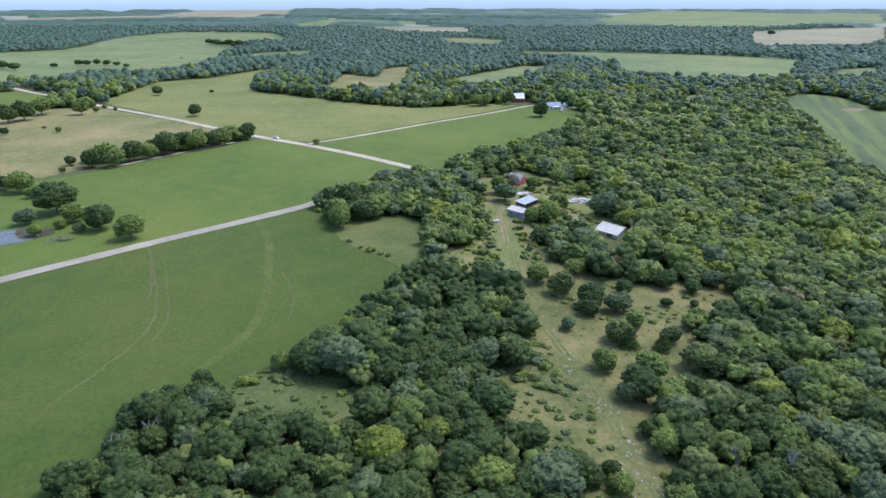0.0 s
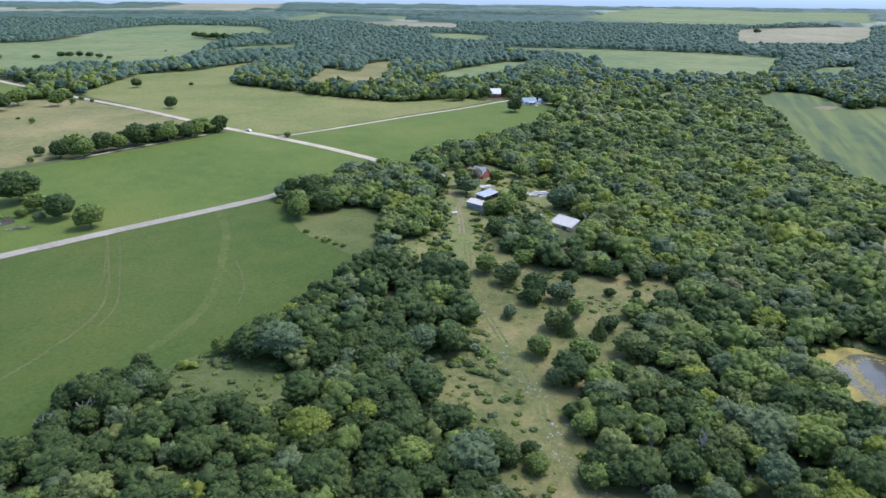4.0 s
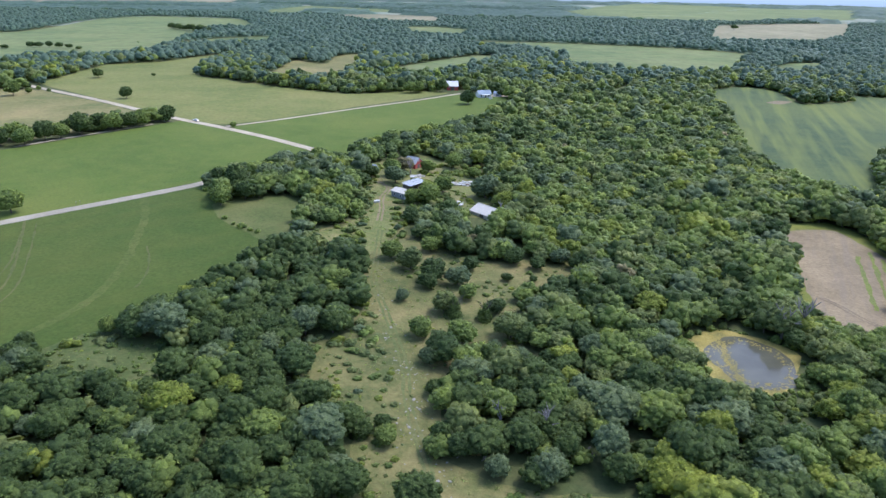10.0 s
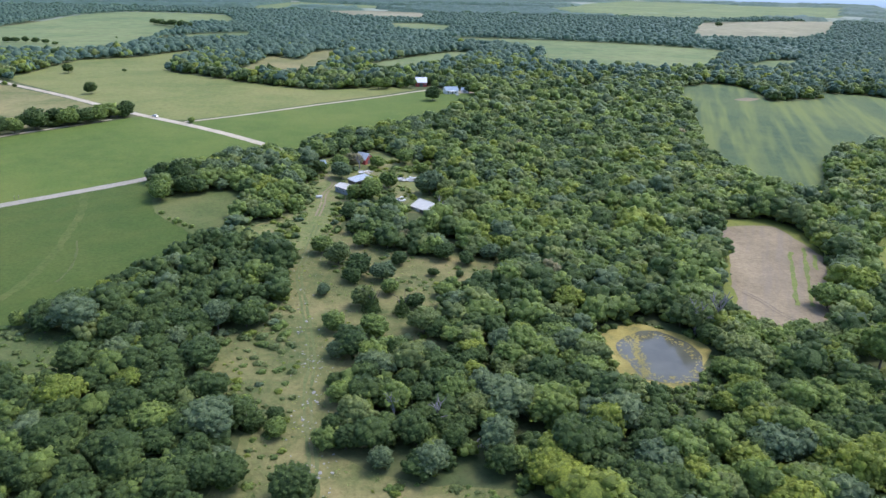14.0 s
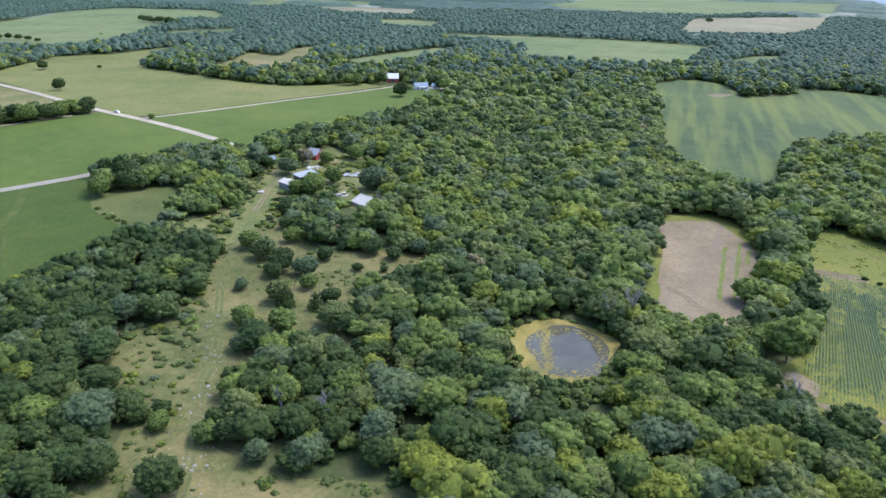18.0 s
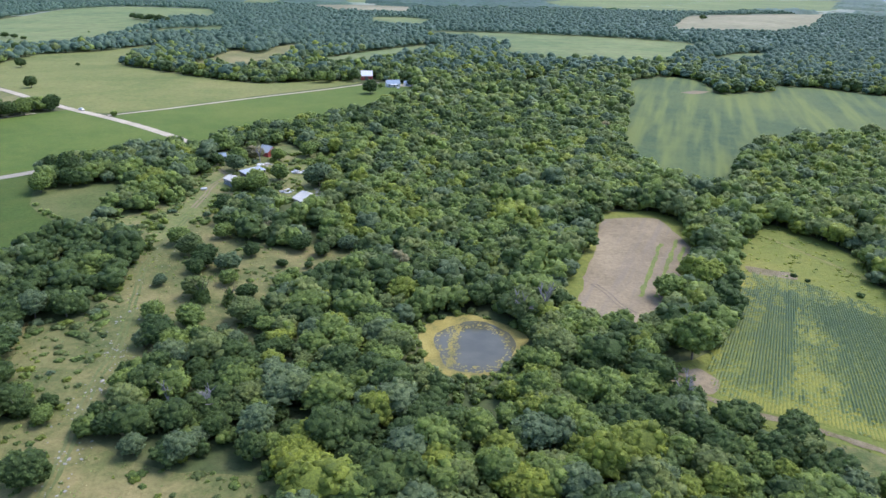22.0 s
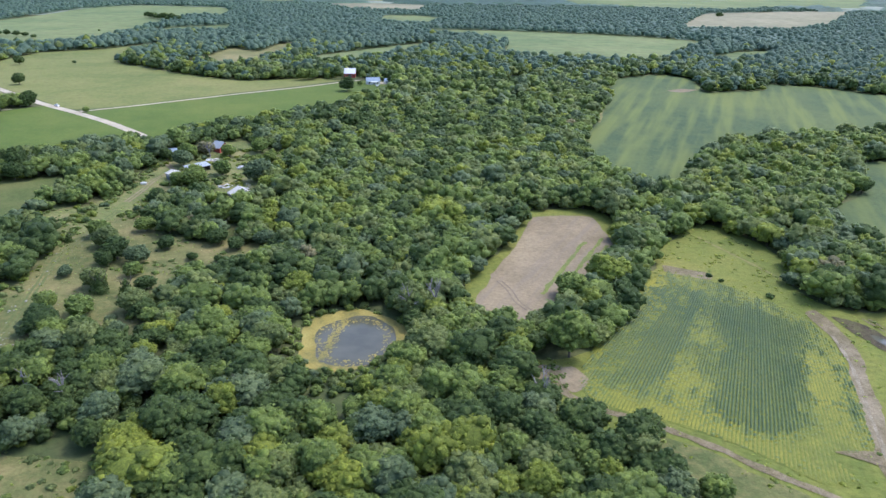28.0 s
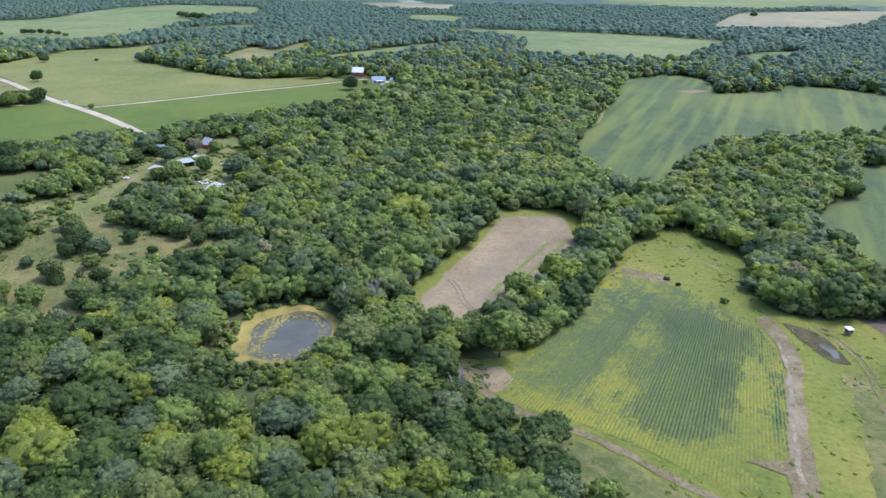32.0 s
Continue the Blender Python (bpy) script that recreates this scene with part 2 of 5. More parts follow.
M_DEADWOOD = plain("bleached_wood", (0.30, 0.27, 0.25), 0.85, 0, 0.2, 1.5)


# ---- meshes ----
def mesh_of(name, verts, faces, mats, index=None, flat=True):
    """A mesh from arrays: verts (n, 3), faces (m, k)."""
    verts, faces = np.asarray(verts, np.float32), np.asarray(faces, np.int32)
    me = bpy.data.meshes.new(name)
    me.vertices.add(len(verts))
    me.vertices.foreach_set("co", verts.ravel())
    k = faces.shape[1]
    me.loops.add(faces.size)
    me.loops.foreach_set("vertex_index", faces.ravel())
    me.polygons.add(len(faces))
    me.polygons.foreach_set("loop_start", np.arange(0, faces.size, k, dtype=np.int32))
    if index is not None:
        me.polygons.foreach_set("material_index", np.asarray(index, np.int32))
    me.polygons.foreach_set("use_smooth", np.full(len(faces), not flat))
    for m in mats:
        me.materials.append(m)
    me.update(calc_edges=True)
    me.validate()
    return me


def drape(name, poly, mat, lift, cell, wobble=1.0, label="", category="", step=None, seed=1):
    """A piece of ground that follows the terrain, a hand's breadth above the sheet below it."""
    from mathutils.geometry import delaunay_2d_cdt
    rim = ragged(poly, step or cell, wobble, seed)
    xs, ys = [p[0] for p in rim], [p[1] for p in rim]
    gx, gy = np.meshgrid(np.arange(min(xs), max(xs), cell), np.arange(min(ys), max(ys), cell))
    gx, gy = gx.ravel() + 0.013, gy.ravel() + 0.017
    keep = inside(gx, gy, rim)
    pts = [Vector(p) for p in rim] + [Vector((a, b)) for a, b in zip(gx[keep], gy[keep])]
    n = len(rim)
    vs, _, fs, _, _, _ = delaunay_2d_cdt(pts, [(i, (i + 1) % n) for i in range(n)], [], 1, 0.01)
    vx, vy = np.array([v.x for v in vs]), np.array([v.y for v in vs])
    verts = np.stack([vx, vy, height(vx, vy) + lift], 1)
    ob = new(name, mesh_of(name, verts, [tuple(f) for f in fs if len(f) == 3], [mat], None, False))
    return tagged(ob, label, category or "ground", kind="structure")


def ribbon(name, pts, width, mat, lift, label="", category="road", wobble=0.3, crown=0.0):
    """A road or track along a line on the terrain."""
    line = []
    for i in range(len(pts) - 1):
        p0, p1, p2, p3 = (Vector(pts[min(max(i + k - 1, 0), len(pts) - 1)]) for k in range(4))
        m = max(2, int((p2 - p1).length / (4 if category == "road" else 1.5)))
        for j in range(m + (i == len(pts) - 2)):
            t = j / m
            line.append(0.5 * (2 * p1 + (p2 - p0) * t + (2 * p0 - 5 * p1 + 4 * p2 - p3) * t * t + (3 * p1 - p0 - 3 * p2 + p3) * t ** 3))
    verts, faces = [], []
    offs = (-0.5, -0.3, 0.0, 0.3, 0.5)
    for i, p in enumerate(line):
        d = (line[min(i + 1, len(line) - 1)] - line[max(i - 1, 0)]).normalized()
        for k, o in enumerate(offs):
            w = o * width + (wobble * (noise.noise(Vector((p.x / 5, p.y / 5, k * 9.0))) + 0.3 * noise.noise(Vector((p.x / 2.2, p.y / 2.2, k * 5.0)))) if abs(o) == 0.5 else 0)
            x, y = p.x + d.y * w, p.y - d.x * w
            verts.append((x, y, float(height(x, y)) + lift + crown * (1 - (2 * o) ** 2)))
        if i:
            a = (i - 1) * 5
            faces += [(a + k, a + k + 1, a + k + 6, a + k + 5) for k in range(4)]
    ob = new(name, mesh_of(name, verts, faces, [mat], None, False))
    return tagged(ob, label, category, kind="structure")


# ---- ground sheet ----
def axis(lo, hi, a, b, fine):
    """Grid lines: fine between a and b, ever wider out to lo and hi."""
    out, s, v = list(np.arange(a, b, fine)), fine, b
    while v < hi:
        out.append(v)
        s = min(s * 1.2, 160)
        v += s
    out.append(hi)
    s, v = fine, a
    while True:
        s = min(s * 1.2, 160)
        v -= s
        if v < lo:
            break
        out.append(v)
    out.append(lo)
    return np.array(sorted(out))


gx, gy = axis(-4900, 4900, -340, 480, 11), axis(-1500, 4950, 20, 720, 11)
X, Y = np.meshgrid(gx, gy)
nx, ny = len(gx), len(gy)
a = (np.arange(ny - 1)[:, None] * nx + np.arange(nx - 1)[None]).ravel()
ground = new("ground", mesh_of("ground", np.stack([X.ravel(), Y.ravel(), height(X, Y).ravel()], 1), np.stack([a, a + 1, a + nx + 1, a + nx], 1), [M_GROUND], None, False))
tagged(ground, "rolling rough grassland under woods and fields", "ground", kind="structure")

# ---- open land: outlines in plan ----
HAY_S = [(-143, 205), (-125, 224), (-104, 247), (-78, 275), (-56, 298), (-45, 273), (-9, 283), (-5, 247), (-9, 215), (-15, 204), (-24, 192), (-31, 178),
         (-37, 165), (-40, 156), (-43, 150), (-50, 148), (-58, 143), (-62, 135), (-69, 132), (-69, 119), (-75, 117), (-75, 95), (-90, 60), (-330, 20)]
HAY_N = [(-145, 210), (-127, 230), (-106, 252), (-57, 305), (-46, 330), (-28, 355), (-17, 369), (-85, 421), (-118, 447), (-130, 430), (-179, 363), (-201, 341), (-300, 330), (-400, 200), (-330, 30)]
TRIANGLE = [(-83, 428), (-18, 374), (-8, 352), (2, 367), (15, 389), (40, 416), (63, 436), (87, 474), (116, 529), (108, 593), (69, 582)]
PASTURE = [(-304, 628), (-206, 534), (-122, 458), (-86, 435), (-10, 510), (63, 591), (32, 601), (-21, 576), (-50, 593), (-92, 621), (-189, 705), (-217, 813), (-205, 978), (-245, 911), (-270, 839), (-318, 799), (-318, 742), (-312, 640)]
ROUGH = [(-302, 468), (-430, 540), (-380, 600), (-290, 592), (-201, 520), (-140, 455), (-190, 375), (-205, 344), (-300, 330), (-420, 400)]
WEST = [(-520, 640), (-433, 715), (-345, 634), (-355, 606), (-385, 560), (-520, 520)]
NORTHWEST = [(-900, 1100), (-672, 1270), (-716, 1659), (-670, 1818), (-568, 1818), (-418, 1770), (-311, 1490), (-378, 1425), (-358, 1187), (-330, 1050), (-325, 945), (-365, 850), (-435, 850), (-430, 785), (-600, 720)]
SAVANNA = [(11, 337), (40, 365), (74, 342), (73, 302), (77, 270), (50, 263), (34, 257), (38, 242), (50, 226), (64, 219), (79, 218), (103, 224), (100, 211), (75, 190), (71, 171), (73, 158), (67, 151), (58, 152), (52, 142), (47, 134), (49, 122),
           (47, 110), (57, 104), (72, 101), (92, 100), (100, 80), (20, 70), (26, 95), (30, 117), (23, 125), (19, 130), (12, 139), (10, 159), (23, 160), (25, 185), (21, 207), (4, 226), (-5, 236), (10, 251), (17, 266)]
GLADE = [(-56, 147), (-49, 156), (-39, 157), (-24, 153), (-15, 147), (-14, 140), (-20, 134), (-31, 132), (-42, 133), (-51, 138)]
POND = [(120, 161), (122, 168), (129, 173), (136, 174), (146, 168), (152, 160), (148, 152), (141, 141), (133, 138), (125, 140), (121, 147)]
FIELD_EDGE = [(194, 273), (225, 278), (232, 261), (226, 235), (215, 203), (206, 184), (185, 162), (168, 171), (168, 198), (180, 226), (189, 250)]
SOIL = [(197, 265), (221, 269), (225, 257), (225, 235), (214, 203), (185, 164), (173, 171), (171, 185), (177, 205), (187, 232)]
EAST = [(257, 255), (271, 266), (285, 244), (289, 225), (280, 207), (286, 188), (300, 184), (318, 186), (350, 150), (330, 40), (240, 40), (222, 90), (210, 105), (198, 118), (184, 129), (180, 145), (191, 150), (198, 151), (212, 163), (218, 178), (227, 200), (237, 216), (237, 226), (253, 248)]
CROP = [(240, 214), (247, 211), (256, 204), (263, 197), (269, 189), (275, 177), (274, 156), (268, 136), (261, 115), (256, 112), (249, 112), (251, 103), (243, 102), (232, 112), (219, 121), (201, 128), (196, 136), (198, 144), (204, 157), (214, 177), (226, 198)]
SOY = [(234, 380), (241, 334), (257, 317), (280, 320), (291, 352), (308, 382), (335, 409), (386, 439), (445, 454), (560, 480), (640, 600), (541, 646), (510, 675), (465, 680), (446, 641), (383, 612), (393, 686), (370, 705), (313, 664), (288, 584), (281, 534), (260, 478)]
SOY_EAST = [(330, 287), (369, 321), (391, 376), (415, 389), (520, 360), (420, 220), (326, 207), (327, 237), (330, 276)]
FAR_GREEN = [(69, 1229), (240, 1188), (529, 1050), (390, 800), (268, 755), (210, 810), (225, 930), (180, 1060), (135, 1080)]
FAR_TAN = [(-122, 727), (-118, 868), (-77, 823), (-76, 931), (-39, 976), (-41, 845), (-40, 690), (-54, 668), (-90, 650), (-118, 672)]
FAR_OLIVE = [(-26, 725), (32, 836), (104, 948), (153, 942), (125, 860), (55, 690), (2, 695)]
FAR_BITS = [
    ("tan", [(-251, 2080), (-84, 2150), (71, 2080), (64, 1720), (-118, 1770)]),
    ("green", [(-6, 1579), (58, 1598), (142, 1507), (100, 1330), (7, 1360)]),
    ("green", [(-313, 1073), (-257, 1233), (-222, 1233), (-212, 1122), (-260, 1083)]),
    ("tan", [(757, 1773), (988, 1905), (1275, 2088), (910, 1480), (740, 1290), (610, 1270), (545, 1270)]),
]
FAR_MORE = [
    ("green", [(-327, 1055), (-336, 1138), (-305, 1206), (-228, 1257), (-212, 1162), (-257, 1086), (-304, 1046)]),
    ("green", [(1237, 4325), (1647, 4168), (1817, 3530), (2133, 3515), (1440, 2365), (850, 1900), (670, 1970), (500, 2140), (500, 2600)]),
    ("green", [(455, 850), (539, 954), (600, 985), (540, 880), (470, 820)]),
    ("green", [(202, 625), (250, 681), (225, 610), (198, 583)]),
    ("tan", [(-1764, 2901), (-1297, 3322), (-1543, 4677), (-954, 4677), (-700, 3422), (-1044, 2695), (-1439, 2360)]),
    ("green", [(-475, 2313), (-426, 2829), (-100, 2573), (-83, 2313), (-283, 2360), (-421, 2046)]),
]
drape("hayfield_south", HAY_S, M_HAY, 0.10, 9, 1.5, "mown green hayfield with faint mowing marks", "field")
drape("hayfield_north", HAY_N, M_HAY2, 0.11, 9, 1.0, "smooth green hayfield between lane and hedgerow", "field")
drape("triangle_field", TRIANGLE, M_HAY2, 0.12, 9, 1.0, "green grass field beside the gravel drive", "field")
drape("pasture", PASTURE, M_PASTURE, 0.12, 14, 2.0, "dry yellow-green pasture along the gravel road", "field")
drape("rough_pasture", ROUGH, M_TAN, 0.12, 12, 3.0, "tan unmown pasture behind the hedgerow", "field")
drape("west_field", WEST, M_HAY2, 0.13, 12, 2.0, "green field beyond the road", "field")
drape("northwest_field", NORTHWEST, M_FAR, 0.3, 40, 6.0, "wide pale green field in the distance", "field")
M_SHORN = turf("shorn_pasture", (0.07, 0.095, 0.026), (0.09, 0.112, 0.032), (0.128, 0.134, 0.046), 0.05, 0.9, None, 0.3)
drape("cut_patch", [(-46, 268), (-38, 280), (-12, 283), (-6, 247), (-9, 222), (-20, 234), (-38, 250)], M_SHORN, 0.16, 5, 1.5, "shorn brownish patch of pasture by the trees", "field", 3)
drape("savanna", SAVANNA, M_SAVANNA, 0.10, 5, 2.0, "stony clearing of olive and straw-coloured grass", "clearing", 3)
M_YARDGRASS = turf("rank_yard_grass", (0.10, 0.13, 0.038), (0.148, 0.168, 0.052), (0.26, 0.22, 0.095), 0.06, 0.9, None, 0.7)
drape("yard_grass", [(12, 335), (38, 360), (72, 340), (71, 302), (75, 272), (50, 265), (34, 259), (30, 240), (24, 222), (8, 232), (0, 238), (13, 250), (19, 266)], M_YARDGRASS, 0.13, 4, 3.0, "rank yellow-green grass round the farmyard", "grass", 3)
drape("glade", GLADE, M_GLADE, 0.10, 5, 2.0, "small grassy glade among shrubs", "clearing", 3)
drape("field_margin", FIELD_EDGE, M_MEADOW, 0.10, 6, 2.0, "green grass margin round bare soil", "field", 4)
drape("bare_field", SOIL, M_DIRT, 0.16, 6, 1.5, "bare brown tilled field with weed strips", "field", 3)
drape("meadow", EAST, M_MEADOW, 0.10, 7, 2.0, "rank green meadow in the creek bottom", "meadow", 4)
crop_field = drape("crop_field", CROP, M_CROP, 0.16, 5, 1.0, "yellow-green crop field with dark rows", "field", 3)
drape("soybean_field", SOY, M_SOY, 0.12, 14, 2.0, "dark green field with yellowish stripes", "field")
drape("soybean_field_east", SOY_EAST, M_SOY, 0.12, 14, 2.0, "dark green crop field behind the tree belt", "field")
ribbon("bare_edge", [(261, 463), (266, 484), (270, 502), (279, 535)], 2.2, M_TAN, 0.3, "bare tan earth along the edge of the field", "soil", 1.0)
drape("bare_soil", [(347, 610), (366, 624), (379, 622), (359, 605)], M_DIRT, 0.3, 5, 1.5, "scorched bare patch in the crop", "soil", 4)
drape("far_plain", [(-3300, 1250), (-1500, 1150), (0, 1650), (1300, 1150), (3300, 1250), (3300, 4800), (-3300, 4800)], M_HAZEPLAIN, 0.2, 110, 6.0, "far plain of green and straw fields paled by painted haze", "field")
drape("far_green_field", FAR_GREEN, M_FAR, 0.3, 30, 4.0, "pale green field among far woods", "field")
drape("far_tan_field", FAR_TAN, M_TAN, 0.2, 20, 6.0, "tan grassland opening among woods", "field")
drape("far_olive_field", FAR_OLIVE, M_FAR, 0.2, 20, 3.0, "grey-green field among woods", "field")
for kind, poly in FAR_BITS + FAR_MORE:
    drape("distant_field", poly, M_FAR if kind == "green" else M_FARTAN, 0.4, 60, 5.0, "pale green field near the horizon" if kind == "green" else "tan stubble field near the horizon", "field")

for cx, cy, r in ((76, 232, 6), (91, 211, 7), (80, 220, 5), (71, 216, 5)):
    drape("clearing_grass", [(cx + (r - 1) * math.cos(0.628 * k), cy + (r - 1) * math.sin(0.628 * k)) for k in range(10)], M_SAVANNA, 0.12, 3, 1.5, "small opening of tan grass in the woods", "clearing", 2)
LANE = [(-330, 8), (-145, 208), (-126, 228), (-105, 250), (-78, 277), (-56, 302), (-30, 345), (-14, 364)]
NW_ROAD = [(-8, 357), (-18, 368), (-30, 379), (-55, 401), (-86, 426), (-120, 452), (-159, 486), (-204, 528), (-252, 570), (-298, 609), (-354, 660), (-408, 702), (-470, 755), (-560, 830)]
DRIVE = [(-84, 429), (-54, 457), (-10, 503), (34, 546), (69, 585), (78, 592)]
ribbon("lane_road", LANE, 5.6, M_GRAVEL, 0.22, "pale grey gravel lane between green fields", "road", 0.4, 0.12)
ribbon("gravel_road", NW_ROAD, 5.6, M_PALE, 0.20, "pale gravel road running to the horizon", "road", 0.4, 0.12)
ribbon("farm_drive", DRIVE, 3.2, M_PALE, 0.22, "narrow pale gravel drive to a farm", "road")
ribbon("hedge_lane", [(-181, 364), (-159, 397), (-132, 434)], 2.6, M_PALE, 0.22, "narrow pale track along a hedgerow", "road", 0.8)

POND_BANK = [(117, 160), (119, 168), (128, 175), (136, 176), (148, 169), (153, 160), (150, 148), (144, 131), (133, 127), (122, 130), (117, 144)]
OPEN = [POND_BANK, HAY_S, HAY_N, TRIANGLE, PASTURE, ROUGH, WEST, NORTHWEST, SAVANNA, GLADE, POND, FIELD_EDGE, EAST, SOY, SOY_EAST, FAR_GREEN, FAR_TAN, FAR_OLIVE] + [p for _, p in FAR_BITS + FAR_MORE]


NOTABLE = [(-26, 156, 1.75, 4), (-2, 131, 1.05, 2), (-13, 121, 1.5, 2), (-2, 118, 0.78, 1), (10, 114, 1.2, 1), (22, 114, 1.5, 4), (-15, 103, 1.0, 1), (21, 97, 0.9, 1), (12, 141, 1.3, 0), (2, 158, 1.2, 0), (11, 160, 1.35, 4), (30, 99, 1.1, 0)]
NOTABLE_EAST = [(95, 101, 1.45, 2), (85, 111, 1.4, 4), (108, 92, 1.5, 1), (98, 86, 1.4, 0), (119, 104, 1.55, 4), (140, 95, 1.35, 2), (153, 97, 1.37, 1), (69, 164, 1.37, 3), (89, 125, 1.7, 4), (115, 122, 1.6, 4), (114, 182, 1.38, 2), (157, 147, 1.8, 3), (107, 159, 1.5, 1), (147, 111, 1.5, 4)]
NOTABLE_FIELD = [(194, 116, 1.5, 0), (182, 95, 1.3, 2), (197, 99, 1.0, 2), (208, 115, 1.2, 0), (196, 151, 2.0, 1), (217, 198, 1.7, 2), (202, 189, 1.4, 1), (170, 96, 1.2, 4)]
CLEARED = tuple((x, y, 2.5 * k) for x, y, k, _ in NOTABLE + NOTABLE_EAST + NOTABLE_FIELD) + ((76, 232, 6), (91, 211, 7), (80, 220, 5), (71, 216, 5), (134, 123, 7), (97, 310, 5), (101, 289, 6), (116, 115, 5), (94, 118, 5), (80, 105, 5), (71, 271, 9.5), (69, 262, 10), (67, 254, 7.5), (57, 281, 5), (33, 289, 7), (38, 303, 9), (62, 311, 10), (38, 339, 10), (65, 608, 14), (92, 570, 18), (15, 328, 3.6), (-13, 338, 4), (47, 644, 9), (103, 578, 9))


def is_open(x, y):
    res = np.zeros(x.shape, bool)
    for poly in OPEN:
        res |= inside(x, y, poly)
    for cx, cy, r in CLEARED:
        res |= (x - cx) ** 2 + (y - cy) ** 2 < r * r
    for line, gap in ((LANE, 7), (NW_ROAD, 9), (DRIVE, 9), ([(-181, 364), (-132, 434)], 5)):
        for (x0, y0), (x1, y1) in zip(line, line[1:]):
            dx, dy = x1 - x0, y1 - y0
            t = np.clip(((x - x0) * dx + (y - y0) * dy) / (dx * dx + dy * dy), 0, 1)
            res |= (x - x0 - t * dx) ** 2 + (y - y0 - t * dy) ** 2 < gap * gap
    return res


# ---- ponds ----
def water_material(name, colour):
    m, n, l, b = nodes_of(name)
    pos = n.new("ShaderNodeNewGeometry").outputs["Position"]
    f = tex_noise(n, l, pos, 0.15, 4)
    l.new(ramp(n, l, f, ((0.35, tuple(v * 0.8 for v in colour)), (0.65, tuple(v * 1.2 for v in colour)))), b.inputs["Base Color"])
    b.inputs["Roughness"].default_value, b.inputs["IOR"].default_value = 0.06, 1.33
    bp = n.new("ShaderNodeBump")
    bp.inputs["Strength"].default_value, bp.inputs["Distance"].default_value = 0.06, 0.05
    l.new(tex_noise(n, l, pos, 1.2, 3), bp.inputs["Height"])
    l.new(bp.outputs[0], b.inputs["Normal"])
    return m


M_WATER = water_material("murky_water", (0.095, 0.094, 0.066))
M_WATER2 = water_material("brown_water", (0.16, 0.13, 0.105))
drape("pond_shore", POND, M_ALGAE, 0.12, 3, 1.2, "tan and yellow algae shore of a pond", "shore", 2)
WATER = [(124, 158), (126.5, 164), (134, 169.5), (140, 169.5), (146.5, 163), (147, 155), (143, 143.5), (135, 140), (127, 143.5)]
drape("pond_water", WATER, M_WATER, 0.17, 3, 1.0, "still murky pond water", "water", 1.5)
drape("west_pond", [(-190, 252), (-170, 262), (-158, 263), (-152, 255), (-158, 248), (-163, 243), (-185, 236)], M_WATER, 0.2, 4, 1.0, "small pond mirroring the sky", "water", 2)


# ---- trees ----
def sphere_dirs(rng, n, low=-0.45):
    z = rng.uniform(low, 1, n)
    a = rng.uniform(0, 2 * math.pi, n)
    r = np.sqrt(1 - z * z)
    return np.stack([r * np.cos(a), r * np.sin(a), z], 1)


CUBE = np.array([(x, y, z) for x in (-1, 1) for y in (-1, 1) for z in (-1, 1)], float) / math.sqrt(3)
def ball(cuts):
    """A ball of four-sided faces: a cube cut into cells and rounded."""
    bm = bmesh.new()
    bmesh.ops.create_cube(bm, size=2)
    bmesh.ops.subdivide_edges(bm, edges=bm.edges[:], cuts=cuts, use_grid_fill=True)
    bm.verts.index_update()
    v = np.array([tuple(p.co.normalized()) for p in bm.verts])
    f = np.array([[p.index for p in q.verts] for q in bm.faces])
    bm.free()
    return v, f


BALLS = {c: ball(c) for c in (1, 2)}
CUBE_F = np.array([(0, 1, 3, 2), (4, 6, 7, 5), (0, 4, 5, 1), (2, 3, 7, 6), (0, 2, 6, 4), (1, 5, 7, 3)])
BALLS[0] = (CUBE * 1.12, CUBE_F)


def leaf_quads(rng, pos, nrm, size):
    """Small bent sprays of leaves at the places given."""
    n = len(pos)
    t = np.cross(nrm, rng.normal(size=(n, 3)))
    t /= np.linalg.norm(t, axis=1, keepdims=True) + 1e-9
    b = np.cross(nrm, t)
    s = size * rng.uniform(0.6, 1.35, (n, 1))
    w = s * rng.uniform(0.55, 0.95, (n, 1))
    v = np.stack([pos + t * s, pos + b * w - nrm * s * 0.25, pos - t * s * 0.8, pos - b * w - nrm * s * 0.15], 1).reshape(-1, 3)
    return v, np.arange(4 * n).reshape(n, 4)


def clump(rng, centre, rad, out, cuts):
    """A lumpy boss of leaves, open towards the inside of the crown."""
    v, f = BALLS[cuts]
    q = np.linalg.qr(rng.normal(size=(3, 3)))[0]
    q[:, 0] *= np.sign(np.linalg.det(q))
    v = (v @ q) * rad * rng.uniform(0.78, 1.22, (len(v), 1)) * np.array([1, 1, 0.85])
    f = f[v[f].mean(1) @ out > -0.35 * rad]
    used, back = np.unique(f, return_inverse=True)
    return v[used] + centre, back.reshape(f.shape)


